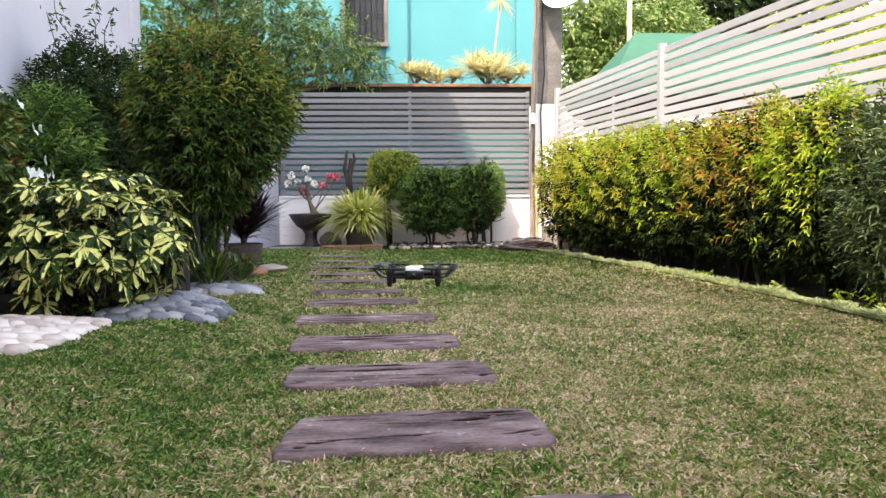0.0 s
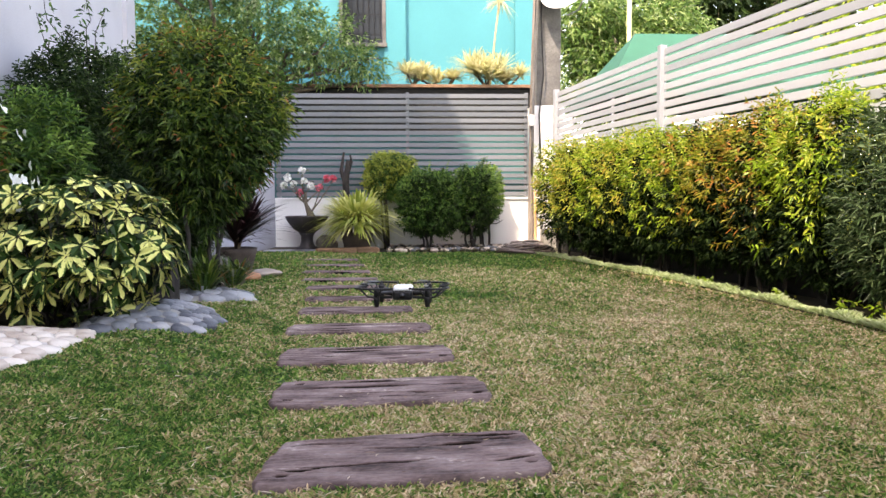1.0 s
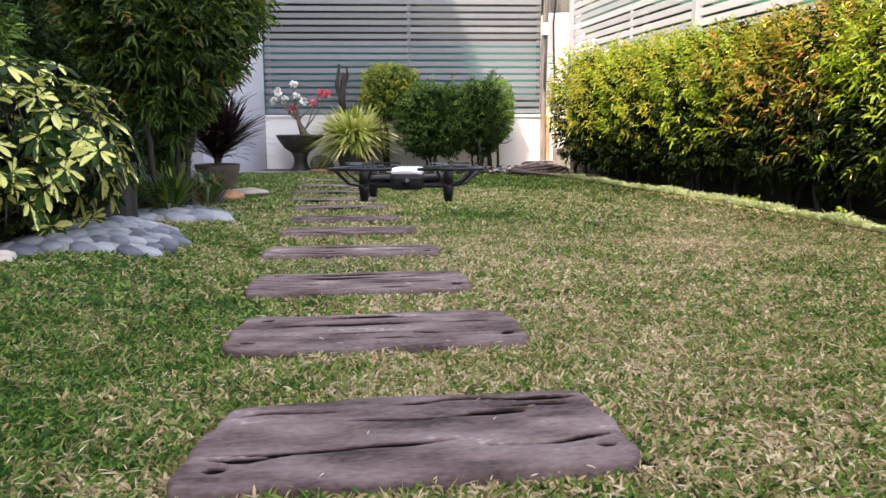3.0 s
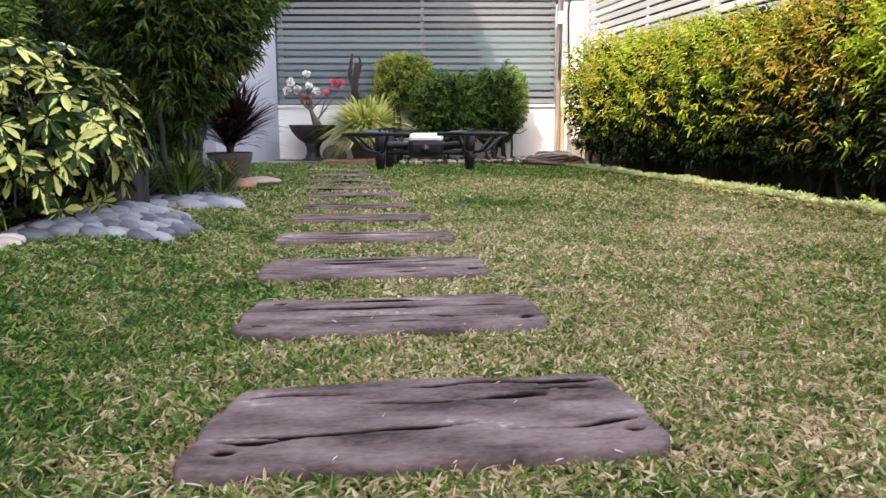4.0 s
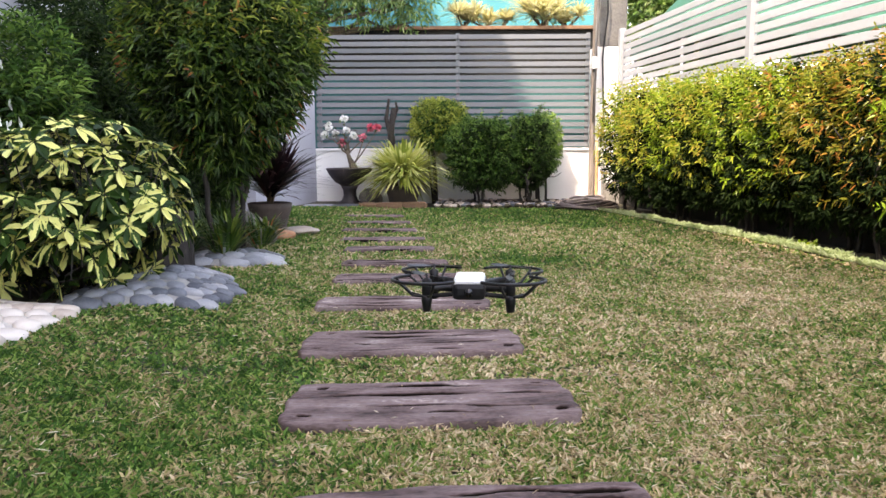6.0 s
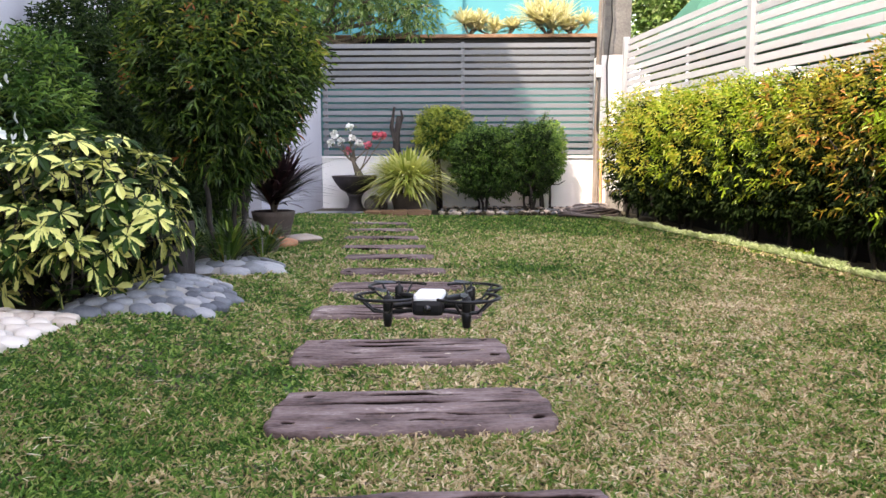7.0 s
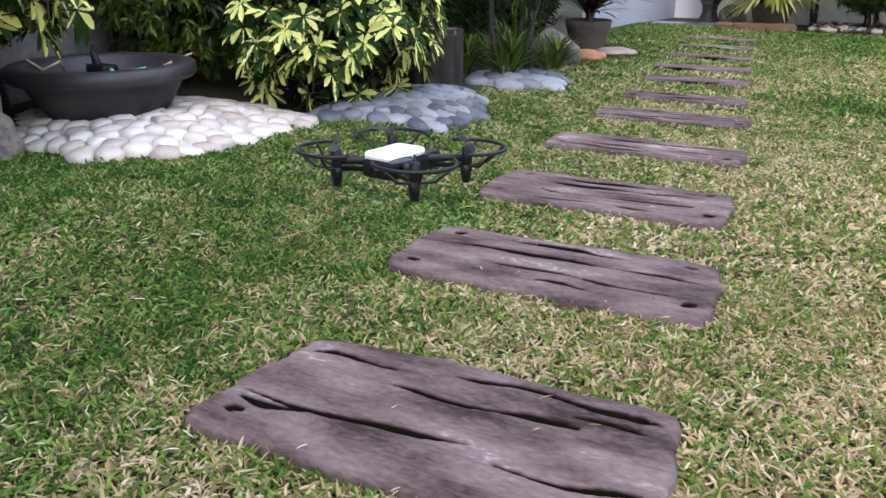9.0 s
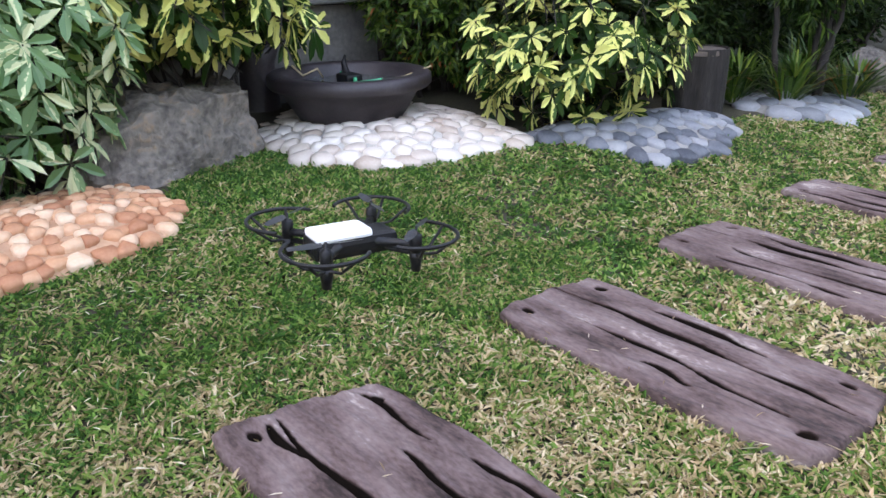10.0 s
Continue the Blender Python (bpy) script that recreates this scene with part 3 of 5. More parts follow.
def plank_mesh(rng, ln, wd, cracks, cut=0.03):
    """A cast stepping slab with the grain, cracks and bolt holes of an old sleeper."""
    nu, nv = 150, 90
    if cracks is None:
        cracks = []
        for v, reach in ((-0.11, 0.5), (-0.045, 0.75), (0.045, 1.0), (0.12, 0.6)):
            a = rng.uniform(-0.48, 0.46 - 0.9 * reach) * ln
            cracks.append((a, min(a + reach * rng.uniform(0.8, 1.0) * ln, ln * 0.485), v + rng.normal(0, 0.012), rng.normal(0, 0.010)))
    u = np.linspace(-0.5, 0.5, nu) * ln
    v = np.linspace(-0.5, 0.5, nv) * wd
    Ug, Vg = np.meshgrid(u, v, indexing="ij")
    ph = rng.uniform(0, 6.28, 8)
    # worn outline
    ends = 1 - 0.05 * np.abs(2 * Vg / wd) ** 3 - 0.012 * np.sin(Vg * 40 + ph[0])
    sides = 1 - 0.10 * np.abs(2 * Ug / ln) ** 6 - 0.02 * np.sin(Ug * 13 + ph[1]) - 0.012 * np.sin(Ug * 31 + ph[2])
    X, Y = Ug * ends, Vg * sides
    X = X + cut * (Vg / wd) * np.clip(-2 * Ug / ln, 0, 1) ** 2
    rim = np.minimum((0.5 - np.abs(Ug / ln)) * ln, (0.5 - np.abs(Vg / wd)) * wd)
    Z = 0.015 - 0.010 * np.exp(-rim / 0.005)
    Z += 0.0018 * np.sin(Vg * 90 + 3 * np.sin(Ug * 5 + ph[3]) + ph[4]) + 0.0012 * np.sin(Vg * 210 + 4 * np.sin(Ug * 7 + ph[5]))
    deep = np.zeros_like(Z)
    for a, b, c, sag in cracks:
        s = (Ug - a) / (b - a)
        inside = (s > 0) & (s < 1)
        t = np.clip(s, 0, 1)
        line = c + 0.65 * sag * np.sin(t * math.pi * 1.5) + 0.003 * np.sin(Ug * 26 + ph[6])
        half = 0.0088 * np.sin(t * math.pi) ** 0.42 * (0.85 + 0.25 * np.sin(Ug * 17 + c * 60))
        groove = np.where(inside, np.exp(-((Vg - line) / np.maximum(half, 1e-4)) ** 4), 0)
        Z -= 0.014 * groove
        # painted shade reaches slightly past the modelled groove
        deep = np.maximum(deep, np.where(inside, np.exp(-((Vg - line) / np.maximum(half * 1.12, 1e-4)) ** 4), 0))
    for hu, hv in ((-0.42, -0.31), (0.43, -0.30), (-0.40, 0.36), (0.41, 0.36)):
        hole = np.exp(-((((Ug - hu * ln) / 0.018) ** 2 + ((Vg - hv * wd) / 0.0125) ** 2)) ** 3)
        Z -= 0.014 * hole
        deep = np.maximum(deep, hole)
    top = np.stack([X, Y, Z], -1).reshape(-1, 3)
    i = np.arange(nu * nv).reshape(nu, nv)
    F = np.stack([i[:-1, :-1], i[1:, :-1], i[1:, 1:], i[:-1, 1:]], -1).reshape(-1, 4)
    ring = np.concatenate([i[:, 0], i[-1, 1:], i[-2::-1, -1], i[0, -2:0:-1]])
    low = top[ring] * [1, 1, 0] - [0, 0, 0.03]
    k = len(top) + np.arange(len(ring))
    S = np.stack([ring, np.roll(ring, -1), np.roll(k, -1), k], -1)[:, ::-1]
    me = mesh_np("slab", np.concatenate([top, low]), np.concatenate([F, S]), smooth=True)
    me.materials.append(M["plank"])
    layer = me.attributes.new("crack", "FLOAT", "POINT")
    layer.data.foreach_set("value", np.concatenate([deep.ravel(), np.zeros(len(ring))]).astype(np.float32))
    return me


rng = np.random.default_rng(5)
for cx, cy, ln, wd, turn, cracks in PLANKS:
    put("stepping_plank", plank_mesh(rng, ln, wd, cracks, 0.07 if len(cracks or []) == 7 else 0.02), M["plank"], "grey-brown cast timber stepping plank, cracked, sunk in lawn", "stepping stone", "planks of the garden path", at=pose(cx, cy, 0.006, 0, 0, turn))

# ---- boundary walls and fences ----
bm = box(-2.05, 11.72, -0.1, 1.98, 11.90, 0.72)
box(-2.05, 11.70, 0.72, 1.98, 11.92, 0.755, 0.006, bm)
put("wall_north", from_bm("wall", bm), M["base_wall"], kind="structure", label="white plastered low wall with damp stains", category="wall")


def slat_run(owner, p0, p1, z0, rows, pitch, high, thick, mat, slat_name="slat"):
    """Level slats from p0 to p1, each an object of its own on one mesh."""
    p0, p1 = Vector(p0), Vector(p1)
    length = (p1 - p0).length
    turn = math.degrees(math.atan2(p1.y - p0.y, p1.x - p0.x))
    me = from_bm("slat", box(0, -thick / 2, -high / 2, length, thick / 2, high / 2, 0.003))
    me.materials.append(mat)
    for i in range(rows):
        part(slat_name, me, None, owner, at=pose(p0.x, p0.y, z0 + pitch * i + high / 2, 0, 0, turn))


def fence_post(owner, x, y, z0, z1, turn, mat, w=0.05):
    part("post", from_bm("post", box(-w / 2, -w / 2, z0, w / 2, w / 2, z1, 0.004)), mat, owner, at=pose(x, y, 0, 0, 0, turn))


back_fence = thing("slatted_fence", pose(0, 0, 0), "grey painted steel fence of level slats", "fence")
slat_run(back_fence, (-2.04, 11.80), (-0.06, 11.80), 0.775, 17, 0.0925, 0.061, 0.022, M["grey_slat"])
slat_run(back_fence, (-0.05, 11.80), (1.78, 11.80), 0.775, 17, 0.0925, 0.061, 0.022, M["grey_slat"])
for x in (-2.0, -0.055, 1.76):
    fence_post(back_fence, x, 11.845, 0.75, 2.34, 0, M["grey_slat"])

# side boundary: a low wall carries pale slats
SIDE = [(2.20, 11.62), (2.66, 8.22), (3.24, 4.5), (3.65, 1.9), (4.3, -2.2)]
side_fence = thing("slatted_fence", pose(0, 0, 0), "pale painted steel fence of level slats, sunlit", "fence")
for i in range(len(SIDE) - 1):
    (x0, y0), (x1, y1) = SIDE[i], SIDE[i + 1]
    turn = math.degrees(math.atan2(y1 - y0, x1 - x0))
    ln = math.hypot(x1 - x0, y1 - y0)
    put("wall_east", from_bm("wall", box(0, -0.08, -0.1, ln, 0.08, 0.74)), M["shaded_wall"], kind="structure", label="concrete wall behind the hedge, coloured dark for the shade", category="wall", at=pose(x0, y0, 0, 0, 0, turn))
    a, b = Vector((x0, y0, 0)), Vector((x1, y1, 0))
    d = (b - a).normalized() * 0.03
    slat_run(side_fence, a + d, b - d, 0.775, 17, 0.0925, 0.068, 0.022, M["white_slat"])
    fence_post(side_fence, x0 - 0.02, y0, 0.74, 2.36, turn, M["white_slat"], 0.075)

# white wall return at the far corner of the planted bank
bm = box(0, -0.08, -0.1, 2.2, 0.08, 1.95)
box(-0.02, -0.10, 1.95, 2.2, 0.10, 2.0, 0.006, bm)
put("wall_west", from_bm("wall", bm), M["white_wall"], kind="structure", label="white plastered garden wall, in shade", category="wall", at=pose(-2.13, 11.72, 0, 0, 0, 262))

# house along the planted bank
HOUSE_TURN = math.degrees(math.atan2(1, -0.137))
house = thing("white_house", pose(-3.42, 7.0, 0, 0, 0, HOUSE_TURN), "tall white plastered house beside the garden", "house")
# upper wall and roof are unseen, sized so their shadow covers the lawn
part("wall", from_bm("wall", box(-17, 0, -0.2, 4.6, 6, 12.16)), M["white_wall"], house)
part("roof", from_bm("roof", box(-17.3, -0.3, 12.16, 4.9, 6.3, 12.42, 0.02)), M["concrete"], house)
part("pilaster", from_bm("pilaster", box(4.05, -0.06, -0.2, 4.62, 0.2, 12.15, 0.01)), M["white_wall"], house)
part("plinth", from_bm("plinth", box(-9.0, -0.03, -0.15, 4.0, 0.02, 0.61, 0.01)), M["concrete"], house, "dark stained concrete plinth")
part("ledge", from_bm("ledge", box(-9.0, -0.10, 0.62, 4.0, 0.02, 0.70, 0.01)), M["concrete"], house, "grey concrete ledge")

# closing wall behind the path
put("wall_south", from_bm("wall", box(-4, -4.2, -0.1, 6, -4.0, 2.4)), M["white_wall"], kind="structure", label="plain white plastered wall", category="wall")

# ---- beyond the fence ----
teal = thing("teal_house", pose(0, 16, 0), "turquoise painted neighbouring house with barred window", "house")
for bm in (box(-9, 0.0, -0.2, -1.34, 4, 7.0), box(-0.50, -0.07, -0.2, -0.06, 4, 7.0), box(-1.34, 0.0, -0.2, -0.50, 4, 3.86), box(-1.34, 0.0, 5.3, -0.50, 4, 7.0)):
    part("wall", bm, M["teal"], teal)
part("wall", box(-0.06, 0.03, -0.2, 2.18, 4, 7.0), M["teal"], teal)
part("pilaster", box(2.18, -0.05, -0.2, 2.58, 4, 7.0), M["teal"], teal)
part("roof", box(-9.2, -0.5, 7.0, 2.9, 4.5, 7.2, 0.02), M["concrete"], teal)
window = part("window", box(-1.34, 0.12, 3.86, -0.5, 0.14, 5.3), M["glass"], teal, "dark window behind bars")
bm = box(-1.40, -0.12, 3.80, -0.44, 0.0, 3.88, 0.008)
box(-0.53, -0.09, 3.88, -0.46, 0.02, 5.3, 0.004, bm)
box(-1.40, -0.09, 3.88, -1.33, 0.02, 5.3, 0.004, bm)
part("window_frame", bm, M["concrete"], window)
for i in range(7):
    x = -1.27 + i * 0.115
    part("bar", box(x - 0.009, -0.06, 3.88, x + 0.009, -0.042, 5.3), M["black_plastic"], window)
for z in (4.05, 4.45, 4.85):
    part("bar", box(-1.34, -0.064, z - 0.009, -0.5, -0.05, z + 0.009), M["black_plastic"], window)

planter = thing("planter_wall", pose(0, 14.4, 0), "brown-capped raised planter behind the fence", "planter", kind="structure")
# dark colour stands for the shade seen between the upper slats
part("wall", box(-4, -0.2, -0.1, 2.4, 0.2, 2.74), M["shaded_wall"], planter)
put("panel_wall", from_bm("panel", box(-2.6, 12.45, -0.1, 1.85, 12.5, 1.80)), M["dark_teal"], "teal sheet wall behind the slatted fence, colour dimmed for shade", "wall", kind="structure")
part("cap", box(-4.05, -0.26, 2.74, 2.45, 0.26, 2.80, 0.01), M["brick_stone"], planter, "terracotta cap")


def rosette(rng, n, length, width, rise_lo, rise_hi, droop, base=0.03):
    """Strap leaves from one crown."""
    a = rng.uniform(0, 6.28, n)
    e = rng.uniform(rise_lo, rise_hi, n)
    D = np.stack([np.cos(a) * np.cos(e), np.sin(a) * np.cos(e), np.sin(e)], 1)
    P = np.stack([np.cos(a), np.sin(a), rng.uniform(0, 1, n)], 1) * base
    S = unit(np.cross(D, [0, 0, 1.0]))
    N = np.cross(S, D)
    L = (length * rng.uniform(0.65, 1.1, n))[:, None]
    rows = []
    for s, w in ((0, 0.5), (0.25, 0.95), (0.5, 1.0), (0.75, 0.7), (1.0, 0.05)):
        c = P + D * L * s - np.array([0, 0, 1.0]) * (droop * L * s ** 2.2)
        rows += [c - S * width * w / 2, c + S * width * w / 2]
    V = np.stack(rows, 1).reshape(-1, 3)
    b = np.arange(n)[:, None] * 10
    F = np.concatenate([b + np.array([0, 1, 3, 2]) + 2 * k for k in range(4)])
    uv = np.tile(np.array([[u, s] for s in (0, .25, .5, .75, 1) for u in (0, 1)]), (n, 1))
    return V, F, uv


def moved(batch, x, y, z, k=1.0):
    return batch[0] * k + np.array([x, y, z]), batch[1], batch[2]


rng = np.random.default_rng(21)
for x, z, size, heads in ((0.06, 2.8, 0.50, 4), (0.45, 2.8, 0.40, 3), (0.72, 2.8, 0.34, 2), (1.40, 2.8, 0.78, 6), (1.85, 2.8, 0.50, 3)):
    t = thing("yellow_yucca", pose(x, 14.4, z), "straw-yellow spiky rosette plant in a planter", "plant", "yellow plants behind the fence")
    spots = [(rng.normal(0, 0.12), rng.normal(0, 0.08), 0.03 + rng.uniform(0, size * 0.35)) for _ in range(heads)]
    part("leaves", leaf_mesh("leaves", *[moved(rosette(rng, 110, size * 0.75, 0.028, 0.1, 1.5, 0.28), *s) for s in spots]), M["yucca"], t)
    part("stem", tubes("stem", [([(0, 0, 0), (s[0] * 0.5, s[1] * 0.5, s[2] * 0.5), s], 0.018) for s in spots]), M["bark"], t)
t = thing("tall_dracaena", pose(1.48, 14.3, 2.8), "thin bare-stemmed dracaena with one spiky head", "plant")
part("stem", tubes("stem", [([(0, 0, 0), (0.05, 0, 0.5), (0.10, 0, 0.95), (0.17, 0, 1.5)], 0.018)]), M["straw"], t)
part("leaves", leaf_mesh("leaves", moved(rosette(rng, 60, 0.34, 0.022, -0.5, 1.4, 0.5), 0.17, 0, 1.5)), M["yucca"], t)


def broad_tree(name, at, label, trunk_top, crowns, mat, seed, leaf=0.10, n=700, count=7):
    """A tree with a tapered trunk, limbs to each clump of its crown, and leafy shoots."""
    r = np.random.default_rng(seed)
    t = thing(name, at, label, "tree")
    runs = [([(0, 0, -0.1), (0.05, 0.02, trunk_top[2] * 0.5), trunk_top], [0.14, 0.11, 0.08])]
    batches = []
    for c, rad in crowns:
        tips = [tuple(np.array(c) + r.normal(0, 0.55, 3) * np.array(rad)) for _ in range(4)]
        runs += stems(r, trunk_top, tips, 0.05, 0.10)
        P, N = crown_points(r, int(n * rad[0] * rad[2]), c, rad, 2.0, 0.55, 0.26)
        batches.append(shoots(r, P, N, count, leaf * 2.2, leaf, leaf * 0.36, 0.2, 0.9, 0.35))
    part("trunk", tubes("trunk", runs, 7), M["bark"], t)
    part("crown", leaf_mesh("crown", *batches), mat, t)
    return t


broad_tree("leafy_tree", pose(-3.0, 13.7, 0), "broad-leaved tree leaning over the far fence", (0.1, -0.1, 2.6), [((-0.9, -0.3, 3.5), (1.0, 0.7, 0.9)), ((0.5, -0.4, 3.6), (1.0, 0.7, 0.85)), ((1.5, -0.5, 3.3), (0.75, 0.5, 0.6)), ((-0.3, -0.2, 4.8), (1.5, 0.9, 0.8)), ((2.2, -0.5, 3.0), (0.42, 0.35, 0.35))], M["tree_leaf"], 31, 0.11, 760)
broad_tree("garden_tree", pose(6.0, 21.0, 0), "green tree in a neighbouring yard", (0, 0, 2.4), [((-0.6, 0, 4.0), (1.3, 1.0, 1.3)), ((0.8, 0.3, 4.7), (1.5, 1.0, 1.4)), ((-1.0, 0, 5.4), (1.2, 1.0, 1.0)), ((0.0, -0.3, 2.9), (1.2, 0.8, 0.7))], M["tree_leaf"], 32, 0.22, 560)
broad_tree("garden_tree", pose(9.5, 25.0, 0), "tall dark tree in a neighbouring yard", (0, 0, 3.4), [((-1.2, 0, 6.3), (2.2, 1.3, 1.8)), ((2.0, 0.3, 6.8), (2.4, 1.3, 2.2)), ((0.2, 0, 8.5), (2.4, 1.3, 1.6)), ((4.2, 0, 6.0), (2.2, 1.3, 2.0))], M["dark_leaf"], 33, 0.34, 130)
broad_tree("garden_tree", pose(9.0, 12.5, 0), "leafy tree behind the side fence", (0, 0, 2.0), [((0, 0, 3.2), (1.6, 1.3, 1.1)), ((0.4, -2.6, 3.0), (1.4, 1.3, 1.0)), ((0, 2.5, 3.6), (1.6, 1.3, 1.2))], M["euge_lime"], 34, 0.22, 200)

tent = thing("canvas_canopy", pose(0, 0, 0), "bright green hipped canvas canopy", "canopy")
V = [(3.55, 13.6, 2.8), (10.5, 13.6, 2.8), (10.5, 17.0, 2.8), (3.55, 17.0, 2.8), (4.45, 15.2, 3.95), (9.5, 15.2, 3.95), (3.55, 13.6, 2.55), (10.5, 13.6, 2.55), (10.5, 17.0, 2.55), (3.55, 17.0, 2.55)]
me = bpy.data.meshes.new("canvas")
me.from_pydata(V, [], [(0, 1, 5, 4), (1, 2, 5), (2, 3, 4, 5), (3, 0, 4), (0, 6, 7, 1), (1, 7, 8, 2), (2, 8, 9, 3), (3, 9, 6, 0)])
canvas = part("canvas", me, M["tent"], tent)
sol = canvas.modifiers.new("thick", "SOLIDIFY")
sol.thickness = 0.01
for x, y in ((3.6, 13.65), (10.4, 13.65), (3.6, 16.9), (10.4, 16.9)):
    part("leg", tubes("leg", [([(x, y, 0), (x, y, 2.75)], 0.03)]), M["metal"], tent)
put("yellow_post", tubes("post", [([(4.62, 16.2, 0), (4.62, 16.2, 7.0)], 0.05)], 12), M["pole_paint"], "pale yellow painted steel post", "post")

# ---- pillar, pole and dish at the far corner ----
pillar = thing("gate_pillar", pose(2.09, 11.95, 0), "concrete pillar, lower part painted white", "pillar")
part("painted_base", from_bm("base", box(-0.26, -0.2, -0.05, 0.24, 0.2, 2.14, 0.012)), M["base_wall"], pillar, "white painted lower pillar")
part("shaft", from_bm("shaft", box(-0.18, -0.17, 2.14, 0.19, 0.19, 4.4, 0.02)), M["concrete"], pillar, "rough bare concrete")
put("timber_pole", tubes("pole", [([(1.80, 11.62, -0.05), (1.80, 11.62, 1.2), (1.82, 11.62, 2.4), (1.88, 11.62, 4.5)], [0.040, 0.038, 0.036, 0.034])], 12), M["old_timber"], "weathered leaning timber pole beside a pillar", "pole")
put("black_cable", tubes("cable", [([(1.98, 11.70, 4.3), (1.96, 11.70, 3.4), (2.0, 11.70, 2.6), (1.94, 11.72, 2.0), (1.97, 11.72, 1.2), (1.92, 11.72, 0.5)], 0.011)]), M["black_plastic"], "black cable hanging down a pillar", "cable")
put("grey_cable", tubes("cable", [([(1.87, 11.545, 4.3), (1.84, 11.57, 3.0), (1.81, 11.57, 2.0), (1.80, 11.57, 1.1)], 0.012)]), M["concrete"], "grey cable tied to a timber pole", "cable")
put("orange_conduit", tubes("pipe", [([(1.86, 11.55, -0.02), (1.86, 11.55, 0.4), (1.855, 11.555, 0.85)], 0.016)]), M["pipe"], "orange plastic conduit pipe rising from the ground", "pipe")
put("junction_box", from_bm("box", box(1.77, 11.53, 1.82, 1.83, 11.59, 1.98, 0.01)), M["white_plastic"], "small white junction box on a pole", "box")
put("brick_block", from_bm("block", box(1.97, 11.4, -0.02, 2.25, 11.66, 0.28, 0.012)), M["mortar"], "rough mortar block at the pillar foot", "block")
dish = thing("satellite_dish", pose(2.33, 11.62, 3.78), "white satellite dish bracketed to the pillar", "satellite dish")
prof = [(r, 0.35 * r * r / 0.37) for r in np.linspace(0.0, 0.37, 9)] + [(0.375, 0.128), (0.37, 0.118)] + [(r, 0.35 * r * r / 0.37 - 0.012) for r in np.linspace(0.36, 0.0, 8)]
part("reflector", lathe(prof, 36), M["white_plastic"], dish, at=pose(0, 0, 0, 62, 0, -35))
part("bracket", tubes("bracket", [([(0, 0.05, 0), (-0.06, 0.16, -0.15), (-0.10, 0.24, -0.25)], 0.022)]), M["metal"], dish)
part("feed_arm", tubes("arm", [([(0.0, -0.05, -0.33), (0.12, -0.25, -0.30), (0.2, -0.38, -0.1)], 0.012)]), M["metal"], dish)

# ---- hedge along the side fence ----
def hedge_shrub(at, mats, radii, cz, seed, label, n=900, leaf=0.075, stems_n=3, group="shrubs of the side hedge", name="hedge_shrub", power=3.2, inner=0.35, base=0.0, core="", taper=0.0, up=0.5, count=8, wid=0.24, bark="dark_bark", droop=0.3, lump=0.13):
    """A clipped shrub: bare stems below, leafy shoots above."""
    r = np.random.default_rng(seed)
    t = thing(name, at, label, "shrub", group)
    foot = [(r.normal(0, 0.06), r.normal(0, 0.06)) for _ in range(stems_n)]
    runs = []
    for fx, fy in foot:
        fork = (fx * 1.8, fy * 1.8, base + (cz - radii[2]) + 0.10)
        runs += stems(r, (fx, fy, base - 0.05), [fork], 0.020, 0.008)
        runs[-1] = (runs[-1][0], [0.020, 0.018, 0.017, 0.016, 0.016, 0.015])
        runs += stems(r, fork, [tuple(np.array([fx, fy, cz]) + r.normal(0, 0.4, 3) * np.array(radii)) for _ in range(3)], 0.015, 0.03)
    part("trunk", tubes("trunk", runs, 6), M[bark], t)
    shares = [1.0] if len(mats) == 1 else [0.72, 0.28]
    for k, (m, s) in enumerate(zip(mats, shares)):
        P, N = crown_points(r, int(n * s), (0, 0, cz), radii, power, inner, lump)
        P[:, :2] *= (1 - taper * np.clip((cz - P[:, 2:]) / radii[2], 0, 1))
        # fewer bright leaves low down, so the shade-coloured core shows
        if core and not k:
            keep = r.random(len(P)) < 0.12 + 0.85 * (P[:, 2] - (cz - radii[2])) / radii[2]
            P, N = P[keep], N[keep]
        # upper crown only: young growth, with sunlight on top put into the colour
        if k:
            keep = P[:, 2] > cz + radii[2] * 0.15
            P, N = P[keep], N[keep]
        part("crown", leaf_mesh("crown", shoots(r, P, N, count, leaf * 1.6, leaf, leaf * wid, up, 0.85, droop)), M[m], t, "" if k == 0 else "tips of young leaves, tinted for sun on top")
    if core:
        # inner leaves with the crown's shade put into their dark colour
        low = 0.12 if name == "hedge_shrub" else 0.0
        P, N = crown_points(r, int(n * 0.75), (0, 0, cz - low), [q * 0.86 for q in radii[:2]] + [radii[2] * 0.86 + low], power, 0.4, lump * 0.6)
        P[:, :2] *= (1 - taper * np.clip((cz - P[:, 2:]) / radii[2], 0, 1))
        part("inner_crown", leaf_mesh("inner_crown", shoots(r, P, N, count, leaf * 1.6, leaf, leaf * wid * 1.2, up, 0.9, droop)), M[core], t, "inner leaves coloured dark for the shade inside")
    return t


HEDGE = [  # y, materials
    (10.05, ("euge_gold", "euge_lime")), (9.45, ("euge_gold", "euge_gold")), (8.85, ("euge_lime", "euge_gold")), (8.25, ("euge_gold", "euge_lime")),
    (7.65, ("euge_lime", "euge_gold")), (7.05, ("euge_lime", "euge_bronze")), (6.45, ("euge_bronze", "euge_gold")), (5.85, ("euge_bronze", "euge_lime")), (5.25, ("euge_lime", "euge_gold")),
]
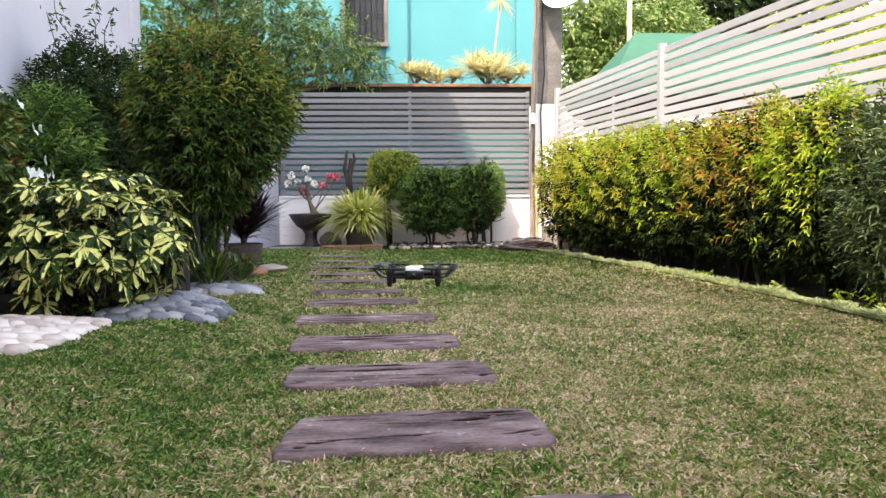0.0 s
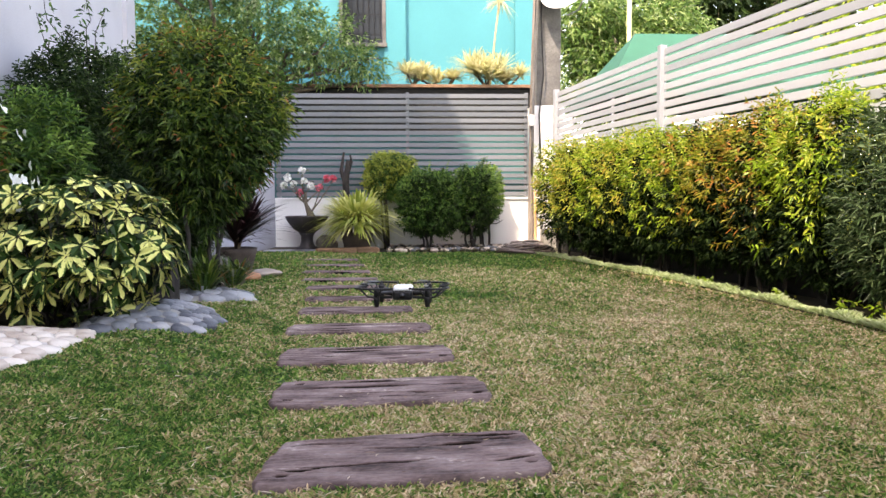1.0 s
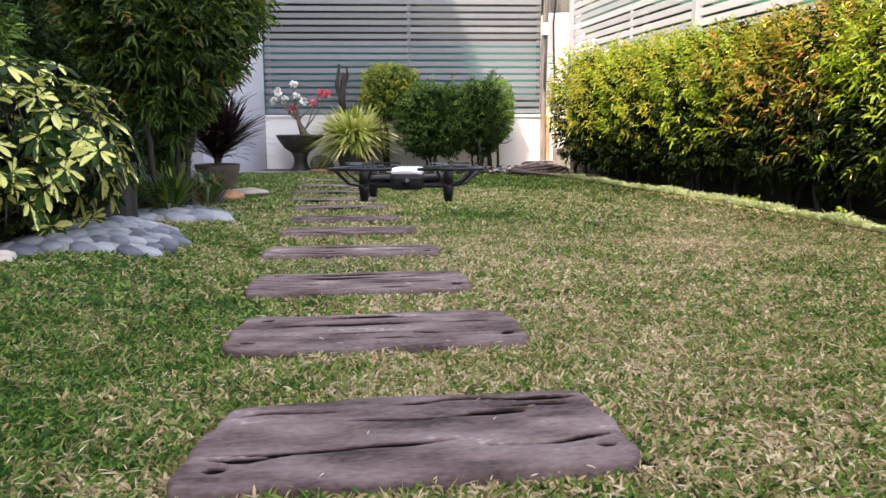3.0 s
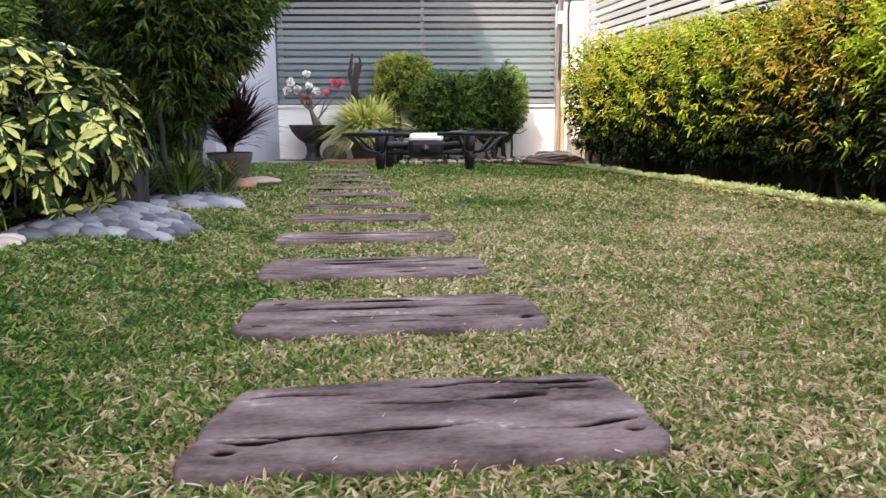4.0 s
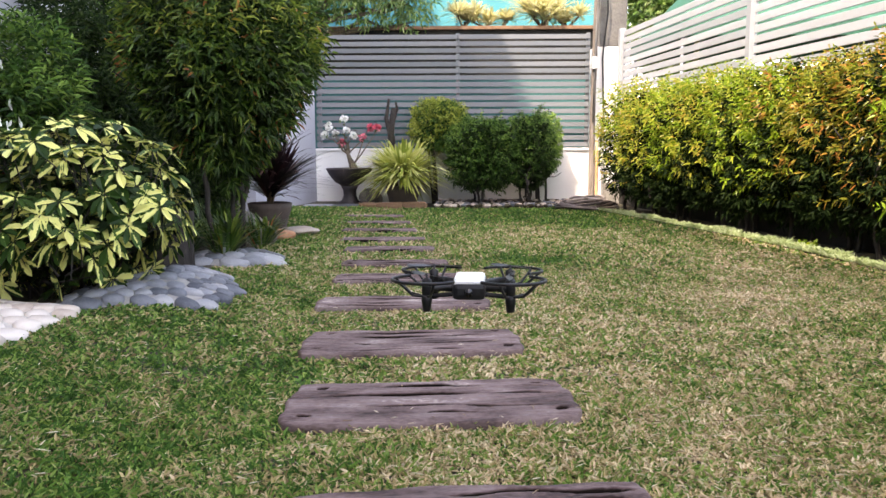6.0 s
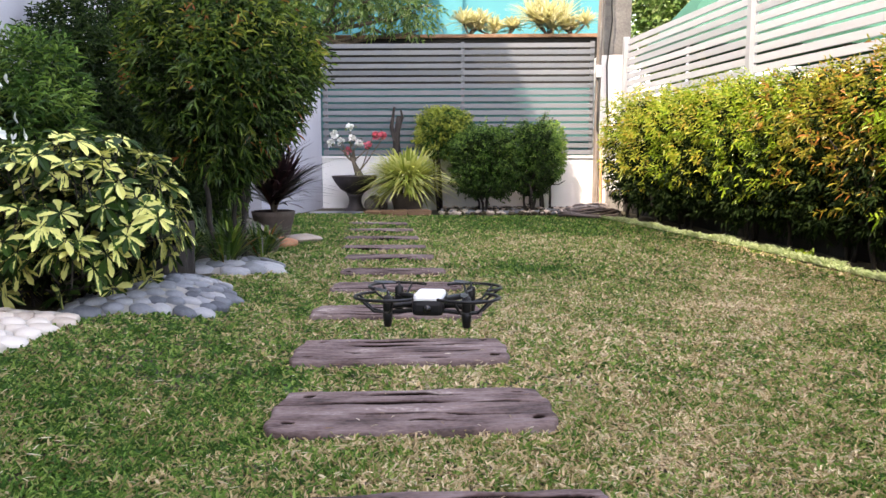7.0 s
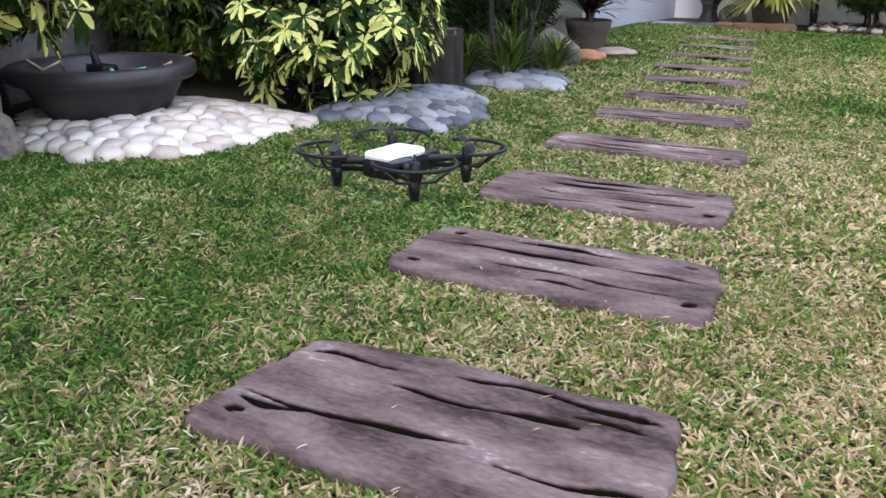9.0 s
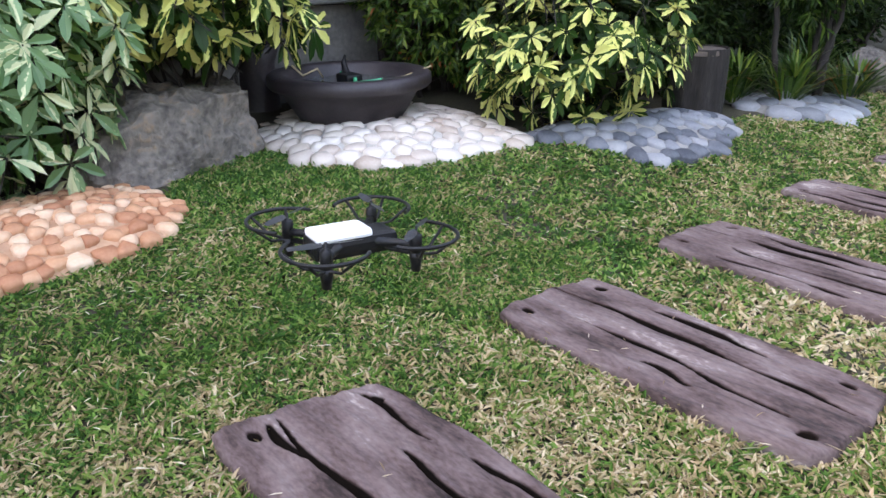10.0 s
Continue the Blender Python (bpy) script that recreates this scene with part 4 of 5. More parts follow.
for i, (y, mats) in enumerate(HEDGE):
    x = float(kerb_x(y)) + 0.36
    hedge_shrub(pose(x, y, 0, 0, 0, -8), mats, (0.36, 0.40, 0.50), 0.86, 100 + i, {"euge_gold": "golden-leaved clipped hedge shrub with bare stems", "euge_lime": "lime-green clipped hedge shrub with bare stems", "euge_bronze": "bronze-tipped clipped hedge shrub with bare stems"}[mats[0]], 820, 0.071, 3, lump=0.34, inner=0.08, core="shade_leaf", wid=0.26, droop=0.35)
hedge_shrub(pose(2.98, 4.55, 0), ("olive",), (0.42, 0.42, 0.62), 0.72, 130, "grey-green narrow-leaved shrub at the hedge end", 1000, 0.095, 4, power=2.2, wid=0.17, up=0.7)
hedge_shrub(pose(3.05, 3.75, 0), ("olive",), (0.42, 0.42, 0.60), 0.70, 131, "grey-green narrow-leaved shrub at the hedge end", 900, 0.095, 4, power=2.2, wid=0.17, up=0.7)

# weeds at the hedge foot
for k, (x, y, s) in enumerate(((2.66, 4.75, 0.10), (2.74, 4.45, 0.13), (2.62, 5.5, 0.08), (2.45, 6.4, 0.07))):
    r = np.random.default_rng(300 + k)
    t = thing("small_weed", pose(x, y, 0), "small green weed at the hedge foot", "weed", "weeds below the hedge")
    P = np.stack([r.normal(0, s * 0.4, 40), r.normal(0, s * 0.4, 40), r.uniform(0.01, s, 40)], 1)
    part("leaves", leaf_mesh("leaves", leaves(P, r.normal(size=(40, 3)) * [1, 1, 0.4], unit(r.normal(0, .4, (40, 3)) + [0, 0, 1]), 0.045, 0.02)), M["euge_lime"], t)
    part("stem", tubes("stem", [([(0, 0, -0.01), (0.01, 0, s * 0.5), (0, 0.01, s)], 0.003)], 5), M["bark"], t)

# ---- far bed by the fence ----
R0 = np.random.default_rng(77)


def pebble_meshes(seed, n=7, flat=0.55):
    out = []
    r = np.random.default_rng(seed)
    for _ in range(n):
        bm = bmesh.new()
        bmesh.ops.create_icosphere(bm, subdivisions=2, radius=0.5)
        ph = r.uniform(0, 6.28, 3)
        k = r.uniform(0.75, 1.25)
        for v in bm.verts:
            c = v.co
            s = 1 + 0.10 * math.sin(c.x * 6 + ph[0]) + 0.10 * math.sin(c.y * 7 + ph[1])
            v.co = Vector((c.x * s * k, c.y * s / k, c.z * flat * (1 + 0.1 * math.sin(c.x * 5 + ph[2]))))
        out.append(from_bm("pebble", bm, True))
    return out


def inside(poly, x, y):
    ok = False
    for i in range(len(poly)):
        (x0, y0), (x1, y1) = poly[i], poly[i - 1]
        if (y0 > y) != (y1 > y) and x < (x1 - x0) * (y - y0) / (y1 - y0) + x0:
            ok = not ok
    return ok


def fitted_stone(r, near, reach, high, joint):
    """A rounded stone that fills the room its neighbours leave, but for a mortar joint."""
    n = 10
    turn, slim = r.uniform(0, 6.28), r.uniform(0.8, 1.0)
    ring = []
    for i in range(n):
        a = 2 * math.pi * i / n
        d = reach * (slim + (1 - slim) * abs(math.cos(a - turn))) * r.uniform(0.93, 1.07)
        for nx, ny in near:
            far = math.hypot(nx, ny)
            c = (math.cos(a) * nx + math.sin(a) * ny) / far
            if c > 0.05:
                d = min(d, (far / 2 - joint / 2) / c)
        ring.append((d * math.cos(a), d * math.sin(a)))
    V, F = [], []
    for k, z in ((1.0, None), (0.98, 0.15), (0.80, 0.72)):
        V += [(x * k, y * k, -0.03 if z is None else z * high) for x, y in ring]
    V.append((0, 0, high))
    for i in range(n):
        j = (i + 1) % n
        F += [(i, j, n + j, n + i), (n + i, n + j, 2 * n + j, 2 * n + i), (2 * n + i, 2 * n + j, 3 * n)]
    me = bpy.data.meshes.new("stone")
    me.from_pydata(V, [], F)
    for f in me.polygons:
        f.use_smooth = True
    return me


def stone_bed(label, poly, mat, size, seed, high, hump, flat=0.3, gap=0.80, bedding="mortar", joint=0.006):
    """Rounded stones set close together on a low mortar mound."""
    r = np.random.default_rng(seed)
    bed = thing("stone_bed", pose(0, 0, 0), label, "stone bed", kind="structure")
    cx, cy = sum(p[0] for p in poly) / len(poly), sum(p[1] for p in poly) / len(poly)

    def top(x, y):
        d = min(math.hypot(x - (p[0] + (q[0] - p[0]) * s), y - (p[1] + (q[1] - p[1]) * s)) for p, q in zip(poly, poly[1:] + poly[:1]) for s in (0, 0.12, 0.25, 0.37, 0.5, 0.62, 0.75, 0.87))
        return float(rise(np.array(x), np.array(y))) + high * min(1.0, (d + 0.02) / 0.10) + hump * min(1.0, d / 0.35)
    rings = 7
    V, F = [(cx, cy, top(cx, cy) - 0.012)], []
    fine = []
    for p, q in zip(poly, poly[1:] + poly[:1]):
        for s in (0, 0.33, 0.66):
            fine.append((p[0] + (q[0] - p[0]) * s, p[1] + (q[1] - p[1]) * s))
    n = len(fine)
    for k in range(1, rings + 1):
        for p in fine:
            x, y = cx + (p[0] - cx) * k / rings, cy + (p[1] - cy) * k / rings
            V.append((x, y, top(x, y) - 0.003 - (0.05 if k == rings else 0)))
    for i in range(n):
        j = (i + 1) % n
        F.append((0, 1 + i, 1 + j))
        for k in range(1, rings):
            F.append((1 + (k - 1) * n + i, 1 + k * n + i, 1 + k * n + j))
            F.append((1 + (k - 1) * n + i, 1 + k * n + j, 1 + (k - 1) * n + j))
    part("mortar_mound", mesh_np("mound", V, F, smooth=True), M[bedding], bed)
    placed = []
    xs, ys = [p[0] for p in poly], [p[1] for p in poly]
    for _ in range(5000):
        x, y = r.uniform(min(xs), max(xs)), r.uniform(min(ys), max(ys))
        if not all(inside(poly, x + size * 0.42 * math.cos(q), y + size * 0.42 * math.sin(q)) for q in (0, 1.05, 2.1, 3.14, 4.2, 5.25)) or any(math.hypot(x - a, y - b) < gap * size for a, b in placed):
            continue
        placed.append((x, y))
        if len(placed) > 280:
            break
    for x, y in placed:
        near = [(a - x, b - y) for a, b in placed if 0 < math.hypot(a - x, b - y) < size * 2.6]
        me = fitted_stone(r, near, size * r.uniform(0.66, 0.95), size * flat * r.uniform(0.8, 1.2), joint)
        me.materials.append(M[mat])
        e = 0.04
        slope_x, slope_y = (top(x + e, y) - top(x - e, y)) / (2 * e), (top(x, y + e) - top(x, y - e)) / (2 * e)
        tilt = Vector((-slope_x, -slope_y, 1)).to_track_quat("Z", "Y").to_matrix().to_4x4()
        part("pebble", me, None, bed, at=Matrix.Translation((x, y, top(x, y) + r.normal(0, 0.002))) @ tilt)
    return bed


# far bed: white gravel and dark soil
far_bed = thing("gravel_patch", pose(0, 0, 0), "white and grey gravel under the far shrubs", "gravel", kind="stuff")
kinds = pebble_meshes(3, 3, 0.6)
for stone_mat, count, lo in (("white_stone", 150, 10.72), ("grey_stone", 130, 10.72), ("soil", 160, 10.66)):
    V, F, o = [], [], 0
    for k in range(count):
        x, y = R0.uniform(-0.35, 1.75), lo + 0.85 * R0.random() ** 1.3
        src = kinds[k % 3]
        s = R0.uniform(0.03, 0.10)
        V += [(x + v.co.x * s, y + v.co.y * s, 0.012 + 0.03 * (y - 10.6) + v.co.z * s) for v in src.vertices]
        F += [tuple(i + o for i in p.vertices) for p in src.polygons]
        o += len(src.vertices)
    part("gravel", mesh_np("gravel", V, F, smooth=True), M[stone_mat], far_bed, kind="stuff")

for x, ln, tn in ((-0.93, 0.34, 6), (-0.62, 0.30, 12), (-1.2, 0.2, -4)):
    r = np.random.default_rng(int(ln * 100))
    bm = box(-ln / 2, -0.07, -0.02, ln / 2, 0.07, 0.07, 0.02)
    for v in bm.verts:
        v.co += Vector(r.normal(0, 0.006, 3))
    put("edging_stone", from_bm("stone", bm), M["brick_stone"], "flat orange-brown edging stone on the lawn edge", "stone", "edging stones", at=pose(x, 10.56, 0, 0, 0, tn))

bowl = thing("pedestal_bowl", pose(-1.52, 11.25, 0), "black pedestal planter bowl with flowering desert rose", "planter")
part("bowl", lathe([(0, 0.24), (0.10, 0.245), (0.20, 0.31), (0.27, 0.40), (0.31, 0.475), (0.315, 0.49), (0.29, 0.492), (0.27, 0.45), (0.0, 0.44)], 40), M["pot"], bowl)
part("pedestal", lathe([(0, 0.0), (0.16, 0.0), (0.165, 0.03), (0.11, 0.06), (0.085, 0.13), (0.09, 0.2), (0.12, 0.25), (0, 0.25)], 32), M["pot"], bowl)
rose = thing("desert_rose", pose(-1.5, 11.25, 0.43), "desert rose with swollen stem, white and red blooms", "plant")
tips = [(-0.28, -0.05, 0.62), (-0.20, 0.0, 0.52), (-0.05, -0.05, 0.56), (0.04, 0.02, 0.50), (0.16, 0.0, 0.48), (0.27, 0.0, 0.60), (0.36, -0.02, 0.60), (-0.12, 0.03, 0.40), (-0.34, 0.0, 0.50), (-0.08, 0.0, 0.72)]
r = np.random.default_rng(8)
part("trunk", tubes("trunk", [([(0.06, 0, 0), (0.03, 0, 0.08), (-0.02, 0, 0.2), (-0.05, 0, 0.3)], [0.07, 0.055, 0.03, 0.022])] , 7), M["bark"], rose)
for run in stems(r, (-0.04, 0, 0.25), tips[:5] + tips[7:], 0.014, 0.02) + stems(r, (0.03, 0, 0.1), tips[5:7], 0.012, 0.02):
    part("branch", tubes("branch", [run], 6), M["bark"], rose)
for k, p in enumerate(tips):
    n = 26
    d = unit(r.normal(size=(n, 3)) + [0, -0.3, 0.3])
    part("blossom", leaf_mesh("blossom", leaves(np.array(p) + d * 0.012, d, unit(r.normal(size=(n, 3))), 0.055, 0.045, 0.2, 0.1)), M["pink_petal" if k in (4, 5, 6, 7) else "white_petal"], rose, "red blossom" if k in (4, 5, 6, 7) else "white blossom")
P = np.repeat(np.array(tips), 5, 0) + r.normal(0, 0.03, (50, 3))
part("leaves", leaf_mesh("leaves", leaves(P, r.normal(size=(50, 3)), unit(r.normal(0, .5, (50, 3)) + [0, 0, 1]), 0.06, 0.025)), M["olive"], rose)
bm = bmesh.new()
bmesh.ops.create_icosphere(bm, subdivisions=3, radius=0.16)
for v in bm.verts:
    v.co *= 1 + 0.15 * noise.noise(v.co * 7)
    v.co.z *= 0.8
put("round_boulder", from_bm("boulder", bm, True), M["boulder"], "rounded grey boulder beside the pedestal bowl", "boulder", at=pose(-1.22, 11.1, 0.1))
for x, y, s in ((-1.75, 10.75, 0.30), (-1.42, 10.72, 0.26)):
    put("slate_slab", from_bm("slab", box(-s, -0.13, 0, s, 0.13, 0.035, 0.012)), M["grey_stone"], "flat blue-grey slate slab on the ground", "stone", "slate slabs", at=pose(x, y, 0.0, 0, 0, 5))

spider = thing("spider_plant", pose(-0.78, 10.95, 0), "striped yellow-green spider plant in a low pot", "plant")
part("pot", lathe([(0, 0), (0.17, 0.0), (0.22, 0.2), (0.23, 0.26), (0.21, 0.26), (0.2, 0.22), (0, 0.22)], 32), M["brown_pot"], spider)
r = np.random.default_rng(9)
part("leaves", leaf_mesh("leaves", moved(rosette(r, 340, 0.76, 0.034, 0.35, 1.45, 0.40, 0.13), 0, 0, 0.34), moved(rosette(r, 260, 0.62, 0.032, -0.05, 0.8, 0.32, 0.14), 0, 0, 0.36), moved(rosette(r, 150, 0.46, 0.03, -0.7, 0.3, 0.25, 0.16), 0, 0, 0.34)), M["spider"], spider)

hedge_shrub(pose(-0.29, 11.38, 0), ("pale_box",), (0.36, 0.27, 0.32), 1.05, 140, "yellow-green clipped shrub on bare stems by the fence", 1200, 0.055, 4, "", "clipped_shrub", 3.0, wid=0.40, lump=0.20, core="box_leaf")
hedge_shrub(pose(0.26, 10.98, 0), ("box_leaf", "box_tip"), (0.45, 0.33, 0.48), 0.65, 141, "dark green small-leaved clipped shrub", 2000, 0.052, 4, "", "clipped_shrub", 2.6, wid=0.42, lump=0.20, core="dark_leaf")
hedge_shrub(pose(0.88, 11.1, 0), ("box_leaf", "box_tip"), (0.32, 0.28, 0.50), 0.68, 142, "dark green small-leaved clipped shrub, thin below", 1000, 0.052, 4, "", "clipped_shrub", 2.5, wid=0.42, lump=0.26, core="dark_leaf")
hedge_shrub(pose(1.14, 11.4, 0), ("box_tip",), (0.19, 0.2, 0.36), 0.84, 143, "pale green clipped shrub behind a darker one", 700, 0.045, 3, "", "clipped_shrub", 2.6, wid=0.45)
r = np.random.default_rng(4)
put("driftwood_stump", tubes("stump", [([(-0.95, 11.42, -0.05), (-0.93, 11.42, 0.5), (-0.97, 11.43, 0.95), (-0.93, 11.42, 1.3)], [0.065, 0.055, 0.05, 0.03]), ([(-0.96, 11.42, 0.9), (-1.03, 11.42, 1.15), (-0.99, 11.42, 1.42)], [0.04, 0.03, 0.015]), ([(-0.94, 11.42, 1.1), (-0.88, 11.41, 1.28), (-0.90, 11.42, 1.38)], [0.03, 0.022, 0.012])], 9), M["dark_bark"], "dark weathered driftwood stump against the fence", "stump")

hose = thing("garden_hose", pose(1.52, 10.28, 0), "loosely coiled faded garden hose on the lawn edge", "hose")
for k in range(7):
    r = np.random.default_rng(200 + k)
    rx, ry = 0.38 - 0.03 * k, 0.24 - 0.018 * k
    pts = [(rx * math.cos(a) + r.normal(0, 0.012), ry * math.sin(a) + r.normal(0, 0.01), 0.025 + 0.02 * k + 0.02 * math.sin(a * 2 + k)) for a in np.linspace(0, 2 * math.pi, 26)]
    part("coil", tubes("coil", [(pts, 0.016)], 7), M["hose"], hose)

# ---- planted bank beside the path ----
W_POLY = [(-2.62, 2.95), (-2.30, 2.86), (-1.90, 2.86), (-1.68, 3.02), (-1.60, 3.22), (-1.60, 3.50), (-1.58, 3.82), (-1.95, 3.92), (-2.4, 3.95), (-2.8, 3.8), (-2.85, 3.2)]
A_POLY = [(-1.72, 3.80), (-1.45, 3.96), (-1.18, 4.10), (-1.12, 4.30), (-1.15, 4.54), (-1.28, 4.80), (-1.48, 4.95), (-1.75, 4.75), (-1.85, 4.40), (-1.80, 4.05)]
B_POLY = [(-1.72, 5.28), (-1.46, 5.26), (-1.27, 5.36), (-1.18, 5.60), (-1.24, 5.88), (-1.42, 6.14), (-1.68, 6.2), (-1.9, 5.95), (-1.9, 5.5)]
O_POLY = [(-1.27, 1.60), (-1.28, 1.84), (-1.33, 2.05), (-1.40, 2.26), (-1.60, 2.36), (-1.85, 2.34), (-2.05, 2.2), (-2.0, 1.8), (-1.8, 1.5), (-1.5, 1.40)]
stone_bed("bank of pale cream pebbles set in mortar", W_POLY, "white_stone", 0.086, 51, 0.010, 0.050, 0.22, 0.78, "pale_mortar", 0.004)
stone_bed("bank of flat blue-grey river stones in mortar", A_POLY, "grey_stone", 0.082, 52, 0.008, 0.065, 0.17, 0.78)
stone_bed("bank of flat pale grey river stones in mortar", B_POLY, "pale_river_stone", 0.120, 53, 0.008, 0.065, 0.14, 0.78)
stone_bed("bank of orange rounded pebbles set in mortar", O_POLY, "orange_stone", 0.052, 54, 0.008, 0.055, 0.34, 0.78, "rust_mortar", 0.003)
# dark planting soil behind the stones
bm = bmesh.new()
bmesh.ops.create_grid(bm, x_segments=24, y_segments=70, size=0.5)
for v in bm.verts:
    x, y = -2.80 + v.co.x * 1.1, 5.4 + v.co.y * 9.6
    edge = 0.5 - abs(v.co.x)
    v.co = Vector((x, y, float(rise(np.array(x), np.array(y))) - 0.03 + min(0.07, edge * 0.25) + 0.02 * noise.noise(Vector((x * 3, y * 3, 0)))))
put("planting_soil", from_bm("soil", bm, True), M["soil"], "dark planting soil under the shrubs", "soil", kind="structure")

# large bowl with water
pot = thing("wide_bowl", pose(-2.36, 3.36, 0.135), "wide dark stoneware bowl with water, on pale pebbles", "bowl")
part("body", lathe([(0, 0), (0.20, 0.0), (0.235, 0.02), (0.285, 0.10), (0.315, 0.155), (0.36, 0.165), (0.372, 0.18), (0.37, 0.215), (0.355, 0.225), (0.30, 0.225), (0.285, 0.21), (0.27, 0.12), (0, 0.11)], 56), M["pot"], pot)
part("water", lathe([(0, 0.168), (0.282, 0.168)], 40), M["water"], pot, "still water surface")
toy = thing("small_fountain_pump", pose(-2.36, 3.36, 0.30), "small black pump with green fitting in the bowl", "pump")
bm = box(-0.06, -0.04, 0, 0.05, 0.04, 0.05, 0.012)
part("body", bm, M["black_plastic"], toy)
part("nozzle", tubes("nozzle", [([(-0.03, 0, 0.04), (-0.05, 0, 0.09), (-0.07, 0.02, 0.12)], [0.02, 0.012, 0.006])]), M["black_plastic"], toy)
part("green_lead", tubes("lead", [([(0.05, 0, 0.03), (0.11, -0.03, 0.02), (0.16, 0.02, 0.03), (0.20, 0.05, 0.04)], 0.010)]), M["green_plastic"], toy, "green plastic fitting")
part("green_lead", tubes("lead", [([(-0.05, 0.03, 0.02), (-0.12, 0.06, 0.02), (-0.16, 0.04, 0.03)], 0.010)]), M["green_plastic"], toy, "green plastic fitting")
part("red_cap", tubes("cap", [([(0.10, 0.05, 0.02), (0.15, 0.08, 0.03)], 0.009)]), M["red_plastic"], toy, "red plastic cap")
put("straw_twig", tubes("twig", [([(-2.62, 3.20, 0.37), (-2.55, 3.22, 0.33), (-2.52, 3.28, 0.36), (-2.57, 3.33, 0.31)], 0.005)], 5), M["straw"], "dry straw twig on the bowl rim", "twig")
put("straw_twig", tubes("twig", [([(-2.20, 3.70, 0.37), (-2.24, 3.62, 0.34), (-2.25, 3.55, 0.32)], 0.005)], 5), M["straw"], "dry straw twig on the bowl rim", "twig")
put("hanging_bowl", lathe([(0, 0), (0.12, 0.01), (0.24, 0.10), (0.29, 0.22), (0.30, 0.26), (0.27, 0.26), (0.2, 0.12), (0, 0.09)], 36), M["pot"], "second dark bowl on the ledge behind", "bowl", at=pose(-2.86, 3.12, 0.46))
put("bowl_stand", lathe([(0, 0), (0.15, 0), (0.11, 0.05), (0.09, 0.3), (0.13, 0.42), (0, 0.42)], 24), M["pot"], "dark pedestal under a bowl", "pedestal", at=pose(-2.86, 3.12, 0.06))

# rough rock
bm = bmesh.new()
bmesh.ops.create_cube(bm, size=1.0)
bmesh.ops.subdivide_edges(bm, edges=bm.edges[:], cuts=31, use_grid_fill=True)
for v in bm.verts:
    c = v.co.copy()
    q = c.normalized() * 0.62
    c = c.lerp(q, 0.5)
    c = Vector((c.x * 0.78, c.y * 0.42, c.z * 0.44))
    c += c.normalized() * (0.055 * noise.noise(c * 5 + Vector((3, 1, 7))) + 0.026 * noise.noise(c * 14) + 0.012 * noise.noise(c * 31))
    c.z += 0.10 * (c.x / 0.4) * 0.35
    v.co = c
put("rough_rock", from_bm("rock", bm, True), M["boulder"], "rough grey-brown boulder with rusty stains", "boulder", at=pose(-2.24, 2.44, 0.14, 0, 0, 111))

# cut log
log = thing("cut_log", pose(-1.67, 4.92, 0.08), "upright sawn log with dark ribbed bark", "log")
V, F = [], []
n = 48
for j, z in enumerate(np.linspace(0, 0.33, 9)):
    for i in range(n):
        a = 2 * math.pi * i / n
        rr = 0.135 + 0.006 * math.sin(a * 9 + 0.8 * math.sin(z * 12)) + 0.004 * math.sin(a * 23 + z * 6) + 0.01 * math.sin(2 * a)
        V.append((rr * math.cos(a), rr * math.sin(a), z))
for j in range(8):
    for i in range(n):
        F.append((j * n + i, j * n + (i + 1) % n, (j + 1) * n + (i + 1) % n, (j + 1) * n + i))
part("bark", mesh_np("bark", V, F, smooth=True), M["dark_bark"], log)
part("sawn_end", lathe([(0, 0.326), (0.07, 0.328), (0.128, 0.322), (0.13, 0.30)], 40), M["log_end"], log, "grey sawn end grain")


